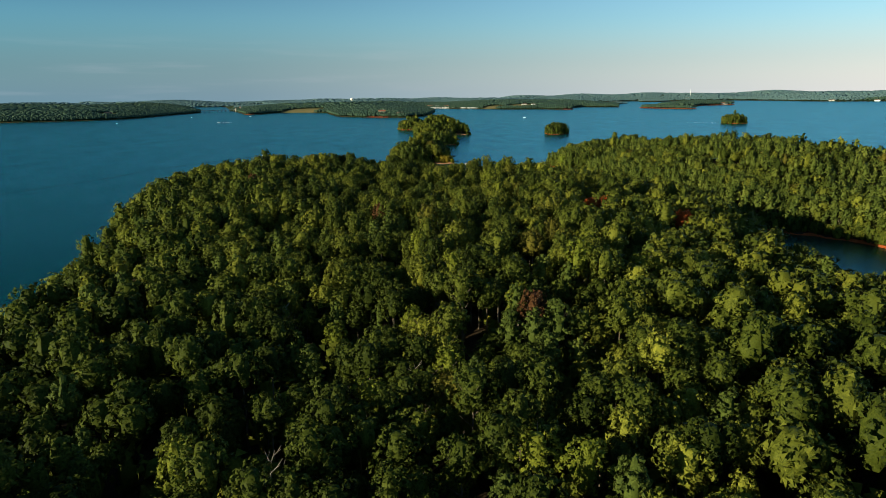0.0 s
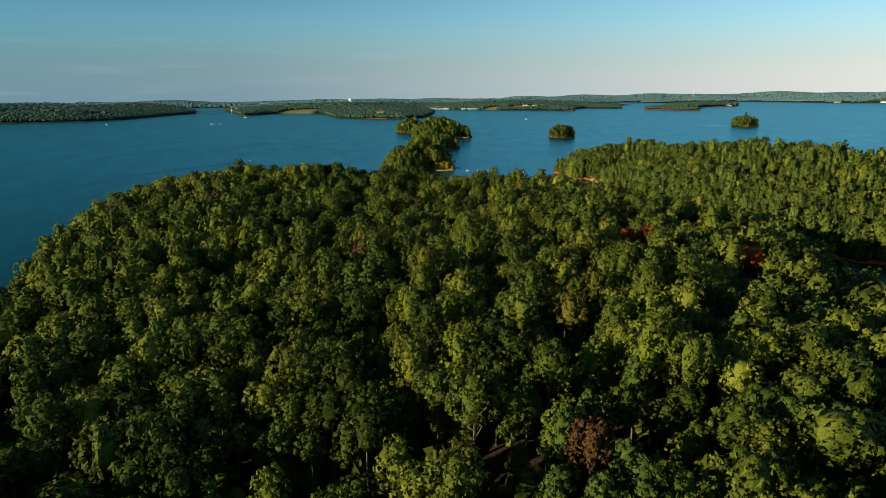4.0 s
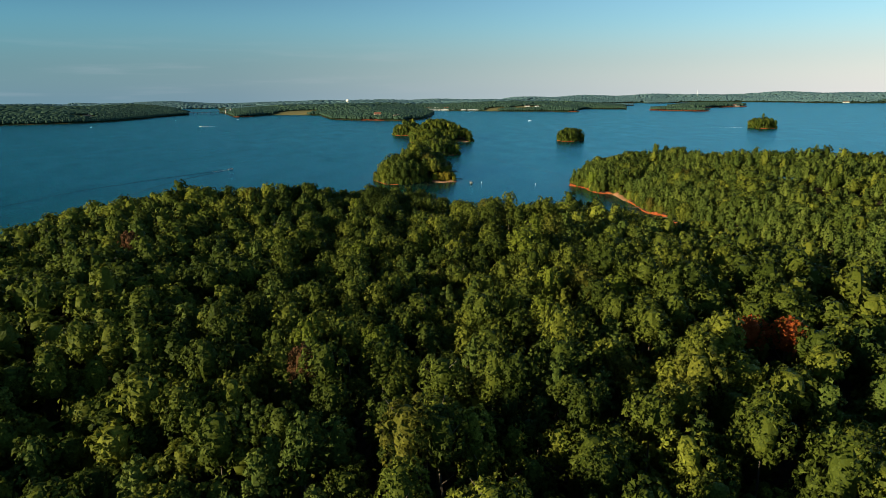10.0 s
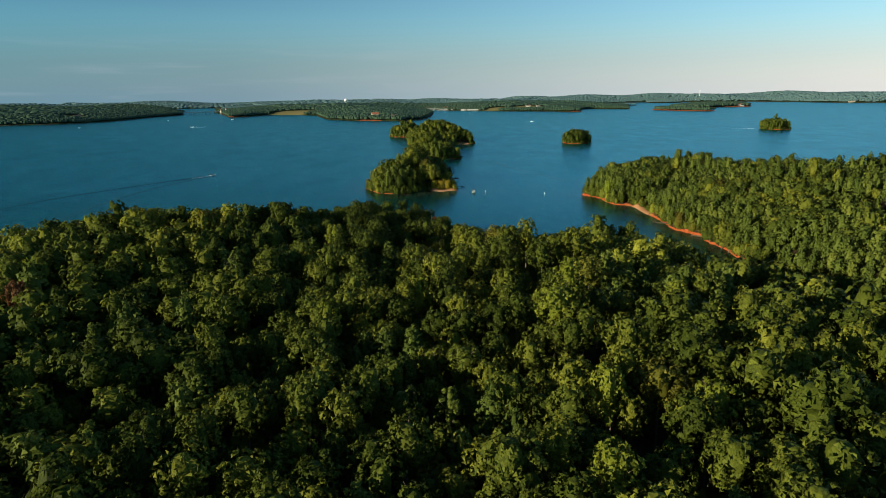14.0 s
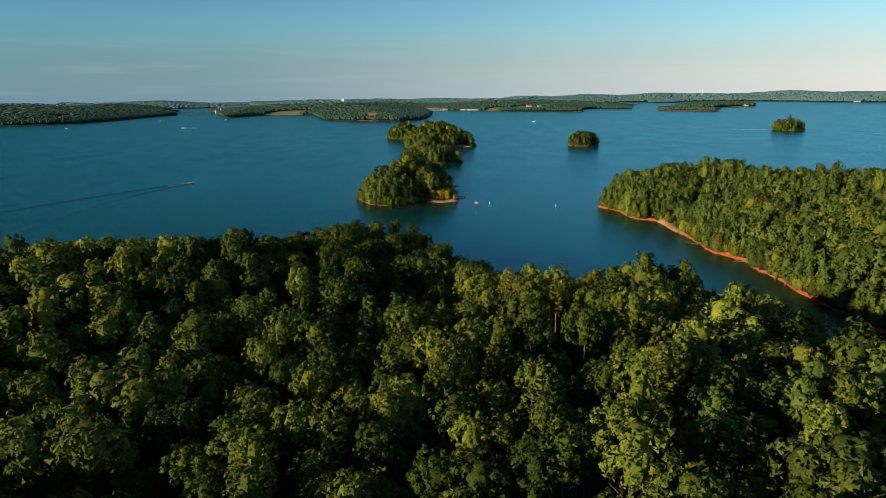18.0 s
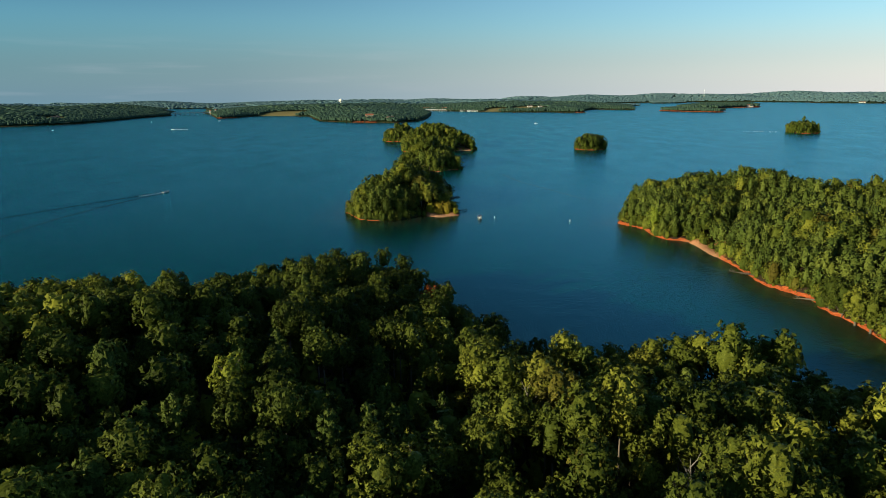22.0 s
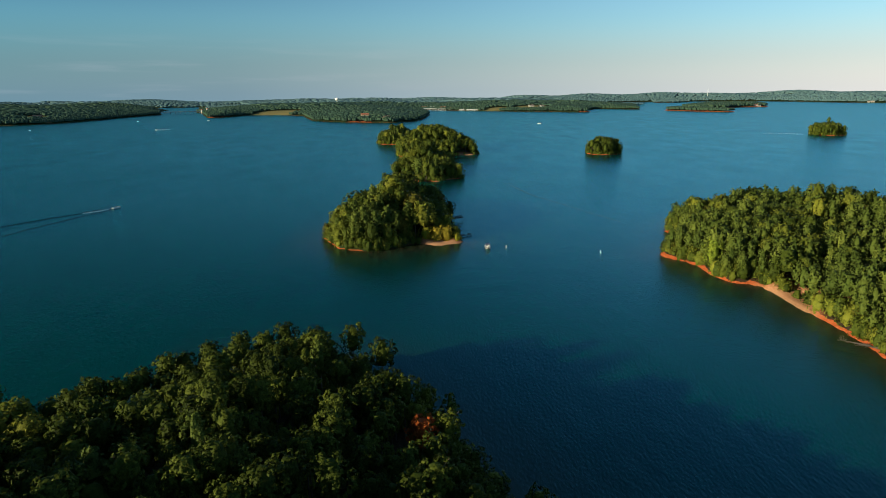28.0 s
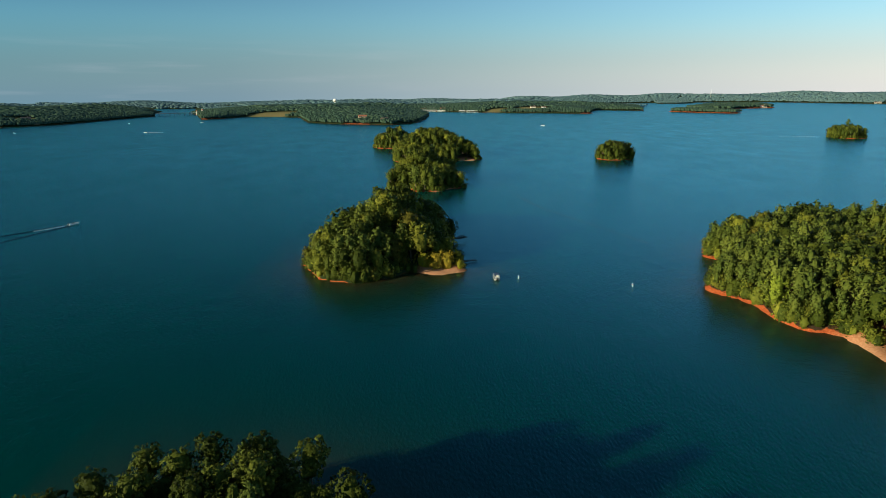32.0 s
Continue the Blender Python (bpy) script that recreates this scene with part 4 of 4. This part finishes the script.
def snag(x, y, height, seed, label, mat=M_SNAG):
    """A bare dead tree: a tapering trunk and forked bare limbs."""
    r = random.Random(seed)
    root = new("dead_tree")
    tagged(root, label, "dead tree")
    bm = bmesh.new()
    pts = [(r.uniform(-0.25, 0.25) * i, r.uniform(-0.25, 0.25) * i, -0.8 + (height + 0.8) * i / 5) for i in range(6)]
    tube(bm, pts, [0.24, 0.2, 0.16, 0.12, 0.08, 0.03], 7)
    part("trunk", bm, mat, root)
    for k in range(9):
        u = 0.45 + 0.06 * k
        c = Vector(pts[int(u * 5)]).lerp(Vector(pts[min(5, int(u * 5) + 1)]), u * 5 % 1)
        a, ln = k * 2.4 + r.uniform(-0.4, 0.4), height * 0.26 * (1.3 - u)
        mid = c + Vector((math.cos(a) * ln * 0.5, math.sin(a) * ln * 0.5, ln * 0.5))
        end = mid + Vector((math.cos(a + 0.3) * ln * 0.5, math.sin(a + 0.3) * ln * 0.5, ln * 0.7))
        fork = mid + Vector((math.cos(a - 0.6) * ln * 0.5, math.sin(a - 0.6) * ln * 0.5, ln * 0.4))
        bm = bmesh.new()
        tube(bm, [c, mid, end], [0.09, 0.055, 0.02], 5)
        tube(bm, [mid, fork], [0.05, 0.015], 5)
        part("branch", bm, mat, root)
    root.location = (x, y, stand(x, y))
    return root


for i, (x, y, h) in enumerate(((-27, 86, 15), (-18, 83, 16), (-6, 112, 16), (-15, 111, 15), (33, 381, 17), (-64, 375, 16), (10, 428, 16), (17, 411, 17), (-40, 150, 16))):
    snag(x, y, h, i, "bare bleached dead tree among leafy crowns")


def fallen_tree(base, tip, seed, label, mat, twigs=16, spread=2.2, rise=0.6):
    """A fallen trunk reaching into the water, with its bare branches."""
    r = random.Random(seed)
    base, tip = Vector(base), Vector(tip)
    root = new("fallen_tree")
    tagged(root, label, "fallen tree")
    d = tip - base
    side = Vector((-d.y, d.x, 0)).normalized()
    bm = bmesh.new()
    pts = [d * (k / 4) + Vector((0, 0, 0.25 * math.sin(k * 0.8))) for k in range(5)]
    tube(bm, pts, [0.42, 0.36, 0.3, 0.2, 0.09], 7)
    part("trunk", bm, mat, root)
    for k in range(twigs):
        u = r.uniform(0.35, 1.0)
        c = d * u
        a = side * r.uniform(-1, 1) * spread + d.normalized() * r.uniform(0.2, 1.2) + Vector((0, 0, r.uniform(-0.2, 1.0) * rise * 2))
        bm = bmesh.new()
        tube(bm, [c, c + a * 0.6 + Vector((0, 0, 0.2)), c + a], [0.14, 0.09, 0.03], 5)
        for q in range(4):
            e = c + a * r.uniform(0.4, 0.9)
            tube(bm, [e, e + Vector((r.uniform(-0.7, 0.7), r.uniform(-0.7, 0.7), r.uniform(-0.1, 0.6)))], [0.06, 0.02], 4)
        part("branch", bm, mat, root)
    root.location = base
    return root


fallen_tree((142, 574, 1.0), (133.5, 585, 0.3), 1, "grey fallen tree with a mass of bare twigs in the shallows", M_DRIFT, 26, 2.4)
fallen_tree((148.5, 541, 0.7), (141.5, 546, 0.2), 2, "pale fallen log along the clay bank", M_BARK, 5, 1.0)
fallen_tree((3, 786, 2.2), (17, 796, 1.4), 3, "dark fallen tree hanging over the water from the island", M_DRIFT, 54, 3.2, 1.2)
fallen_tree((4, 752, 1.6), (14, 757, 0.8), 4, "dark fallen tree hanging over the water from the island", M_DRIFT, 14, 1.6)
fallen_tree((10, 744, 0.6), (20, 750, 0.3), 5, "dark driftwood lying in the shallows off the spit", M_DRIFT, 14, 1.6)
fallen_tree((46, 1246, 0.8), (56, 1252, 0.3), 6, "dark fallen tree reaching into the lake", M_DRIFT, 10, 2)
fallen_tree((20, 1016, 0.8), (29, 1020, 0.3), 7, "dark fallen tree reaching into the lake", M_DRIFT, 12, 2)


# ---------------------------------------------------------------- on the water
def buoy(x, y, h, label):
    """A white spar buoy with an orange band and a dark foot."""
    root = new("buoy")
    tagged(root, label, "buoy", "channel buoys")
    part("float", tube(bmesh.new(), [(0, 0, -0.5), (0, 0, 0.1), (0, 0, h - 0.1), (0, 0, h)], [0.15, 0.18, 0.18, 0.12], 14), M_WHITE, root)
    part("band", tube(bmesh.new(), [(0, 0, h * 0.62), (0, 0, h * 0.72)], [0.19, 0.19], 14), M_ORANGE, root, "orange band")
    part("collar", tube(bmesh.new(), [(0, 0, -0.1), (0, 0, 0.08)], [0.28, 0.28], 14), M_BLACK, root, "dark collar at the waterline")
    root.location = (x, y, 0)
    root.rotation_euler = (radians(3), radians(-2), 0)


buoy(84, 704, 1.7, "white spar buoy with an orange band on calm water")
buoy(37, 718, 1.6, "white spar buoy with an orange band on calm water")
buoy(216, 1285, 1.7, "white spar buoy near the small round island")


def hull_mesh(length, beam, height, sheer=0.25, n=12):
    """A hull from cross-sections, pointed at the bow (+y) and open at the top."""
    bm = bmesh.new()
    rings = []
    for k in range(n + 1):
        u = k / n
        w = beam / 2 * (1 - max(0, (u - 0.45) / 0.55) ** 2.2)
        top = height * (1 + sheer * u * u)
        keel = -0.3 * (1 - u ** 3)
        y = -length / 2 + length * u
        rings.append([bm.verts.new(p) for p in ((-w, y, top), (-w * 0.92, y, 0.1), (0, y, keel), (w * 0.92, y, 0.1), (w, y, top))])
    for a, b in zip(rings, rings[1:]):
        for i in range(4):
            bm.faces.new((a[i], b[i], b[i + 1], a[i + 1]))
    bm.faces.new(rings[0])
    bm.faces.new([rings[-1][i] for i in (4, 3, 2, 1, 0)])
    bmesh.ops.remove_doubles(bm, verts=bm.verts, dist=0.004)
    return bm


def deck_mesh(length, beam, z, n=12, y0=-0.5, y1=0.5):
    bm = bmesh.new()
    rows = []
    for k in range(n + 1):
        u = (y0 + 0.5) + (y1 - y0) * k / n
        w = beam / 2 * 0.97 * (1 - max(0, (u - 0.45) / 0.55) ** 2.2)
        y = -length / 2 + length * u
        rows.append([bm.verts.new((-w, y, z)), bm.verts.new((w, y, z))])
    for a, b in zip(rows, rows[1:]):
        bm.faces.new((a[0], a[1], b[1], b[0]))
    bmesh.ops.remove_doubles(bm, verts=bm.verts, dist=0.004)
    return bm


def speedboat(x, y, turn, label, length=6.5, beam=2.4, canopy=False):
    root = new("motorboat")
    tagged(root, label, "boat")
    part("hull", hull_mesh(length, beam, 0.75), M_WHITE, root, "white hull")
    part("deck", deck_mesh(length, beam, 0.78, y0=0.05, y1=0.47), M_WHITE, root)
    part("cockpit", deck_mesh(length, beam * 0.8, 0.45, y0=-0.45, y1=0.05), M_NAVY, root, "dark cockpit floor")
    for sx in (-0.55, 0.55):
        part("seat", box(bmesh.new(), sx - 0.35, -1.0, 0.45, sx + 0.35, -0.4, 0.95, 0.9), M_NAVY, root, "dark seat")
    bm = bmesh.new()
    for a, b in (((-1.0, 0.3, 0.78), (0, 0.75, 0.8)), ((0, 0.75, 0.8), (1.0, 0.3, 0.78))):
        a, b = Vector(a), Vector(b)
        up = Vector((0, -0.25, 0.5))
        bm.faces.new([bm.verts.new(p) for p in (a, b, b + up, a + up)])
    bmesh.ops.solidify(bm, geom=bm.faces[:], thickness=0.03)
    part("windscreen", bm, M_GLASS, root, "dark windscreen")
    motor = part("outboard_motor", box(bmesh.new(), -0.25, -length / 2 - 0.6, 0.3, 0.25, -length / 2, 1.2, 0.75), M_BLACK, root, "black outboard motor")
    part("leg", box(bmesh.new(), -0.08, -length / 2 - 0.45, -0.6, 0.08, -length / 2 - 0.2, 0.3), M_BLACK, motor)
    if canopy:
        part("canopy", box(bmesh.new(), -1.1, -1.6, 1.9, 1.1, 0.6, 2.02, 0.92), M_NAVY, root, "dark canvas top")
        for px in (-1.0, 1.0):
            for py in (-1.4, 0.4):
                part("canopy_pole", tube(bmesh.new(), [(px, py, 0.7), (px, py, 1.92)], [0.025, 0.025], 6), M_WHITE, root)
    root.location = (x, y, 0.05)
    root.rotation_euler = (0, 0, turn)
    return root


def pontoon_boat(x, y, turn):
    """A moored pontoon boat with a dark canvas top and a white swim tube at the rail."""
    root = new("pontoon_boat")
    tagged(root, "pontoon boat with a dark canvas top and a white swim tube", "boat")
    for sx in (-0.85, 0.85):
        part("pontoon", tube(bmesh.new(), [(sx, -3.1, 0.05), (sx, -2.9, 0.05), (sx, 2.4, 0.05), (sx, 3.1, 0.22)], [0.2, 0.31, 0.31, 0.05], 12), M_CONC, root, "grey metal pontoon")
    part("deck", box(bmesh.new(), -1.25, -2.9, 0.36, 1.25, 2.7, 0.46), M_WALL, root)
    for x0, y0, x1, y1 in ((-1.25, -2.9, -1.2, 2.7), (1.2, -2.9, 1.25, 2.7), (-1.2, 2.65, 1.2, 2.7), (-1.2, -2.9, 0.2, -2.85)):
        part("rail_panel", box(bmesh.new(), x0, y0, 0.5, x1, y1, 1.05), M_NAVY, root)
    for x0, y0, x1, y1 in ((-1.15, -2.6, -0.55, -0.4), (0.55, 0.4, 1.15, 2.5), (-1.15, 0.6, -0.55, 2.5)):
        part("bench", box(bmesh.new(), x0, y0, 0.46, x1, y1, 0.92, 0.94), M_WALL, root)
    part("helm", box(bmesh.new(), 0.5, -1.0, 0.46, 1.1, -0.4, 1.3, 0.8), M_WALL, root)
    part("canopy", box(bmesh.new(), -1.25, -2.2, 2.3, 1.25, 0.7, 2.45, 0.9), M_NAVY, root, "dark canvas top")
    for px in (-1.15, 1.15):
        for py in (-2.0, 0.5):
            part("canopy_pole", tube(bmesh.new(), [(px, py, 0.5), (px, py, 2.34)], [0.03, 0.03], 6), M_WHITE, root)
    part("outboard_motor", box(bmesh.new(), -0.25, -3.6, 0.2, 0.25, -3.0, 1.2, 0.75), M_BLACK, root, "black outboard motor")
    bm = bmesh.new()
    ring = [(0.6 * math.cos(a * 0.5236), -3.0, 1.0 + 0.6 * math.sin(a * 0.5236)) for a in range(13)]
    tube(bm, ring, [0.2] * 13, 8)
    part("swim_tube", bm, M_WHITE, root, "round white swim tube hung at the stern")
    root.location = (x, y, 0.1)
    root.rotation_euler = (0, 0, turn)


pontoon_boat(27, 719, radians(4))
speedboat(-238, 856, radians(-26), "white runabout under way, drawing a wake", 7.5, 2.6)
speedboat(174, 278, radians(70), "white motorboat moored in the sheltered cove", 6.0)
for x, y, turn, ln in ((-659, 1908, 80, 9.5), (-928, 2399, 40, 7.5), (-716, 2419, 100, 9), (-982, 1949, 60, 7), (256, 1997, 75, 9)):
    speedboat(x, y, radians(turn), "small white motorboat far out on the lake", ln, 3.0)


for x, y, turn in ((-70, 3318, 80), (-52, 3288, 75), (-30, 3262, 80), (-8, 3248, 70), (18, 3226, 75), (104, 3132, 80), (132, 3100, 70), (158, 3092, 75)):
    speedboat(x, y, radians(turn), "white motorboat moored beside the marina docks", 9, 3.2, True)


def wake_strip(name, pts, width, height, mat, label, sunk=0.0):
    """A low ridge of water along a curve, thinning to its far end."""
    fine = []
    for i in range(len(pts) - 1):
        p0, p1, p2, p3 = (np.array(pts[max(0, min(len(pts) - 1, i + k))], float) for k in (-1, 0, 1, 2))
        for u in np.linspace(0, 1, 24, endpoint=False):
            fine.append(0.5 * (2 * p1 + (p2 - p0) * u + (2 * p0 - 5 * p1 + 4 * p2 - p3) * u * u + (3 * p1 - p0 - 3 * p2 + p3) * u ** 3))
    bm = bmesh.new()
    rows = []
    n = len(fine)
    for i, c in enumerate(fine):
        d = fine[min(i + 1, n - 1)] - fine[max(i - 1, 0)]
        s = np.array([-d[1], d[0]]) / (np.hypot(*d) + 1e-9)
        fade = 1 - 0.75 * i / n
        w = width * (0.55 + 0.45 * fade) * (1 + 0.18 * math.sin(i * 0.9))
        rows.append([bm.verts.new((*(c + s * w * k), height * fade * hh + 0.012)) for k, hh in ((-1, 0), (-0.45, 0.55), (0, 1), (0.35, 0.5), (0.6, -0.02), (1, 0.0))])
    for a, b in zip(rows, rows[1:]):
        for k in range(5):
            bm.faces.new((a[k], a[k + 1], b[k + 1], b[k]))
    for f in bm.faces:
        f.smooth = True
    me = bpy.data.meshes.new(name)
    bm.to_mesh(me)
    bm.free()
    me.materials.append(mat)
    return tagged(new(name, me), label, "wake")


wake_strip("wake", [(-240, 852), (-256, 831), (-275, 801), (-299, 756), (-325, 700), (-343, 618), (-380, 528)], 1.5, 0.32, M_RIPPLE, "long dark wake trailing behind the runabout")
wake_strip("wake", [(-238, 850), (-247, 821), (-257, 783), (-264, 735), (-265, 688), (-259, 609)], 1.2, 0.26, M_RIPPLE, "long dark wake trailing behind the runabout")
wake_strip("wake", [(-239.5, 853), (-242, 848), (-246, 842), (-252, 835)], 0.55, 0.35, M_FOAM, "white churned water close behind the runabout")
wake_strip("wake", [(65, 947), (76, 895), (89, 858), (100, 827), (117, 781)], 0.7, 0.12, M_RIPPLE, "old faint wake crossing the open water")
wake_strip("wake", [(-655, 1909), (-640, 1911), (-622, 1912)], 0.8, 0.4, M_FOAM, "short white wake of a distant boat")
wake_strip("wake", [(655, 1535), (630, 1552), (600, 1576)], 0.5, 0.12, M_FOAM, "pale wake by the far islet")


# ---------------------------------------------------------------- far shores
def bridge(a, b, height, spans, label):
    """A low road bridge: deck, parapets, and piers standing in the water."""
    a, b = Vector((*a, 0)), Vector((*b, 0))
    ln = (b - a).length
    root = new("road_bridge")
    tagged(root, label, "bridge")
    part("deck", box(bmesh.new(), 0, -5, height - 1.6, ln, 5, height), M_CONC, root)
    for s in (-5, 4.6):
        part("parapet", box(bmesh.new(), 0, s, height, ln, s + 0.4, height + 1.0), M_CONC, root)
    for k in range(spans + 1):
        x = ln * k / spans
        pier = part("pier", box(bmesh.new(), x - 0.9, -4.2, -3, x + 0.9, 4.2, height - 2.4), M_CONC, root)
        part("pier_cap", box(bmesh.new(), x - 1.3, -5, height - 2.4, x + 1.3, 5, height - 1.6), M_CONC, pier)
    root.location = a
    root.rotation_euler = (0, 0, math.atan2(b.y - a.y, b.x - a.x))


bridge((-1150, 3095), (-985, 3195), 9, 10, "long low concrete road bridge on many piers across the inlet")


def water_tower(x, y, z, tank, rise):
    root = new("water_tower")
    tagged(root, "pale water tower with a round tank above the trees", "water tower")
    bm = bmesh.new()
    prof = [(0.5, -0.62), (0.82, -0.42), (1.0, 0.0), (0.92, 0.32), (0.62, 0.56), (0.2, 0.66), (0.04, 0.67)]
    rings = [[bm.verts.new((tank * r * math.cos(k * 0.3491), tank * r * math.sin(k * 0.3491), rise + tank * h)) for k in range(18)] for r, h in prof]
    for p, q in zip(rings, rings[1:]):
        for k in range(18):
            f = bm.faces.new((p[k], p[(k + 1) % 18], q[(k + 1) % 18], q[k]))
            f.smooth = True
    bm.faces.new(list(reversed(rings[0])))
    bm.faces.new(rings[-1])
    part("tank", bm, M_TANK, root, "round cream-painted tank")
    part("pedestal", tube(bmesh.new(), [(0, 0, -3), (0, 0, 4), (0, 0, rise - tank * 0.6)], [4.5, 3.0, 3.0], 16), M_TANK, root)
    part("vent", tube(bmesh.new(), [(0, 0, rise + tank * 0.66), (0, 0, rise + tank * 0.66 + 1.5)], [0.9, 0.5], 10), M_TANK, root)
    root.location = (x, y, z)


water_tower(-514, 3746, stand(-514, 3746), 11.5, 47 - stand(-514, 3746))


def lattice_mast(x, y, top):
    root = new("radio_mast")
    tagged(root, "tall thin pale mast on the far hills", "mast")
    z = stand(x, y)
    part("mast", tube(bmesh.new(), [(0, 0, -1), (0, 0, (top - z) * 0.6), (0, 0, top - z)], [1.3, 1.0, 0.7], 8), M_WHITE, root)
    part("antenna", tube(bmesh.new(), [(0, 0, top - z), (0, 0, top - z + 6)], [0.5, 0.2], 6), M_WHITE, root)
    root.location = (x, y, z)


lattice_mast(1800, 4700, 76)


def intake_tower(x, y, label):
    """A pale concrete tower with a rust-red cap, standing at the water."""
    root = new("tower")
    tagged(root, label, "tower", "twin towers at the bridge")
    part("shaft", tube(bmesh.new(), [(0, 0, -3), (0, 0, 15)], [4.2, 3.8], 12), M_CONC, root)
    part("cap", tube(bmesh.new(), [(0, 0, 15), (0, 0, 17), (0, 0, 18.5)], [4.5, 4.5, 1.6], 12), M_REDROOF, root, "rust-red cap")
    part("door", box(bmesh.new(), -1.2, -5.2, 1, 1.2, -4.5, 4), M_REDROOF, root)
    root.location = (x, y, max(0.0, stand(x, y)))


intake_tower(-1006, 3172, "pale round tower with a rust-red cap by the bridge")
intake_tower(-985, 3180, "pale round tower with a rust-red cap by the bridge")


def covered_dock(x, y, turn, ln, label):
    """A floating dock under a long pale gabled roof on posts."""
    root = new("covered_dock")
    tagged(root, label, "dock", "marina docks")
    part("float", box(bmesh.new(), 0, -5, -0.3, ln, 5, 0.5), M_CONC, root)
    bm = bmesh.new()
    rows = [[bm.verts.new((x0, yy, zz)) for yy, zz in ((-7, 5.2), (0, 6.8), (7, 5.2), (7, 4.8), (0, 6.4), (-7, 4.8))] for x0 in (0, ln)]
    for k in range(6):
        bm.faces.new((rows[0][k], rows[0][(k + 1) % 6], rows[1][(k + 1) % 6], rows[1][k]))
    bm.faces.new(rows[0][::-1])
    bm.faces.new(rows[1])
    part("roof", bm, M_ROOF, root, "long pale metal roof")
    for k in range(int(ln // 12) + 1):
        for s in (-5, 5):
            xx = min(ln - 0.5, 0.5 + k * 12)
            part("post", tube(bmesh.new(), [(xx, s, 0), (xx, s, 5.6)], [0.25, 0.25], 6), M_WHITE, root)
    root.location = (x, y, 0.1)
    root.rotation_euler = (0, 0, radians(turn))


for x, y, turn, ln in ((-74, 3345, -10, 45), (-66, 3300, -12, 40), (-40, 3275, -15, 50), (5, 3240, -20, 38), (95, 3150, -15, 24), (125, 3115, -20, 50)):
    covered_dock(x, y, turn, ln, "long covered marina dock with a pale metal roof")


def house(x, y, turn, w, d, h, wall, roof, label, lift=0.0):
    """A gabled lake house with doors, windows and a chimney."""
    root = new("house")
    tagged(root, label, "house")
    bm = bmesh.new()
    box(bm, -w / 2, -d / 2, -2, w / 2, d / 2, h)
    part("wall", bm, wall, root)
    bm = bmesh.new()
    e = 0.6
    rows = [[bm.verts.new((xx, yy, zz)) for yy, zz in ((-d / 2 - e, h - 0.2), (0, h + d * 0.32), (d / 2 + e, h - 0.2), (d / 2 + e, h - 0.5), (0, h + d * 0.32 - 0.4), (-d / 2 - e, h - 0.5))] for xx in (-w / 2 - e, w / 2 + e)]
    for k in range(6):
        bm.faces.new((rows[0][k], rows[0][(k + 1) % 6], rows[1][(k + 1) % 6], rows[1][k]))
    bm.faces.new(rows[0][::-1])
    bm.faces.new(rows[1])
    rf = part("roof", bm, roof, root)
    part("chimney", box(bmesh.new(), w * 0.2, -0.6, h + 1, w * 0.2 + 1.2, 0.6, h + d * 0.32 + 1.2), M_CONC, rf)
    for k in range(4):
        xx = -w / 2 + w * (k + 0.5) / 4
        if k == 1:
            part("door", box(bmesh.new(), xx - 0.6, -d / 2 - 0.06, 0.1, xx + 0.6, -d / 2 + 0.05, 2.2), M_BLACK, root)
        win = part("window", box(bmesh.new(), xx - 0.8, -d / 2 - 0.08, h - 2.2, xx + 0.8, -d / 2 + 0.05, h - 0.7), M_GLASS, root, "dark window")
        part("sill", box(bmesh.new(), xx - 0.95, -d / 2 - 0.18, h - 2.35, xx + 0.95, -d / 2 + 0.05, h - 2.2), M_WHITE, win)
    root.location = (x, y, stand(x, y) + lift)
    root.rotation_euler = (0, 0, radians(turn))


for x, y, turn, w, d, h, wall, roof, label, lift in (
        (392, 3075, 10, 22, 10, 4, M_WALL, M_BROWNROOF, "pale house with a brown roof in the dry field", 0),
        (-205, 2235, 15, 22, 10, 5, M_TAN, M_REDROOF, "house with a rust-red roof among shore trees", 6),
        (-1165, 2330, 60, 20, 9, 4, M_TAN, M_BROWNROOF, "tan house with a brown roof at the wooded shore", 0),
        (-1230, 2390, 50, 26, 10, 5, M_TAN, M_BROWNROOF, "tan house with a brown roof in a clearing above the shore", 0),
        (1412, 3238, 5, 30, 12, 6, M_WALL, M_REDROOF, "house with a rust-red roof on the island shore", 0),
        (30, 3262, 0, 26, 12, 7, M_WALL, M_REDROOF, "pale marina house with a rust-red roof", 0),
        (-58, 3352, -10, 24, 12, 6, M_WALL, M_REDROOF, "pale boathouse with a rust-red roof behind the docks", 0),
        (-20, 3322, -8, 20, 10, 6, M_WHITEWASH, M_ROOF, "white boathouse with a pale metal roof behind the docks", 0),
        (62, 3228, -15, 18, 10, 5, M_WHITEWASH, M_REDROOF, "white marina office with a rust-red roof", 0),
        (430, 3040, 12, 16, 9, 4, M_WHITEWASH, M_BROWNROOF, "white house with a brown roof beside the dry field", 0),
        (1740, 4590, 0, 26, 12, 6, M_WHITEWASH, M_BROWNROOF, "white house with a brown roof on the far shore", 0),
        (2420, 3600, -25, 26, 12, 6, M_WHITEWASH, M_BROWNROOF, "white house with a brown roof on the far shore", 0),
        (-140, 2180, 20, 18, 9, 4, M_TAN, M_BROWNROOF, "tan house with a brown roof among shore trees", 4),
        (2240, 3720, -20, 30, 14, 7, M_WALL, M_BROWNROOF, "pale house with a brown roof on the far shore", 0)):
    house(x, y, turn, w, d, h, wall, roof, label, lift)
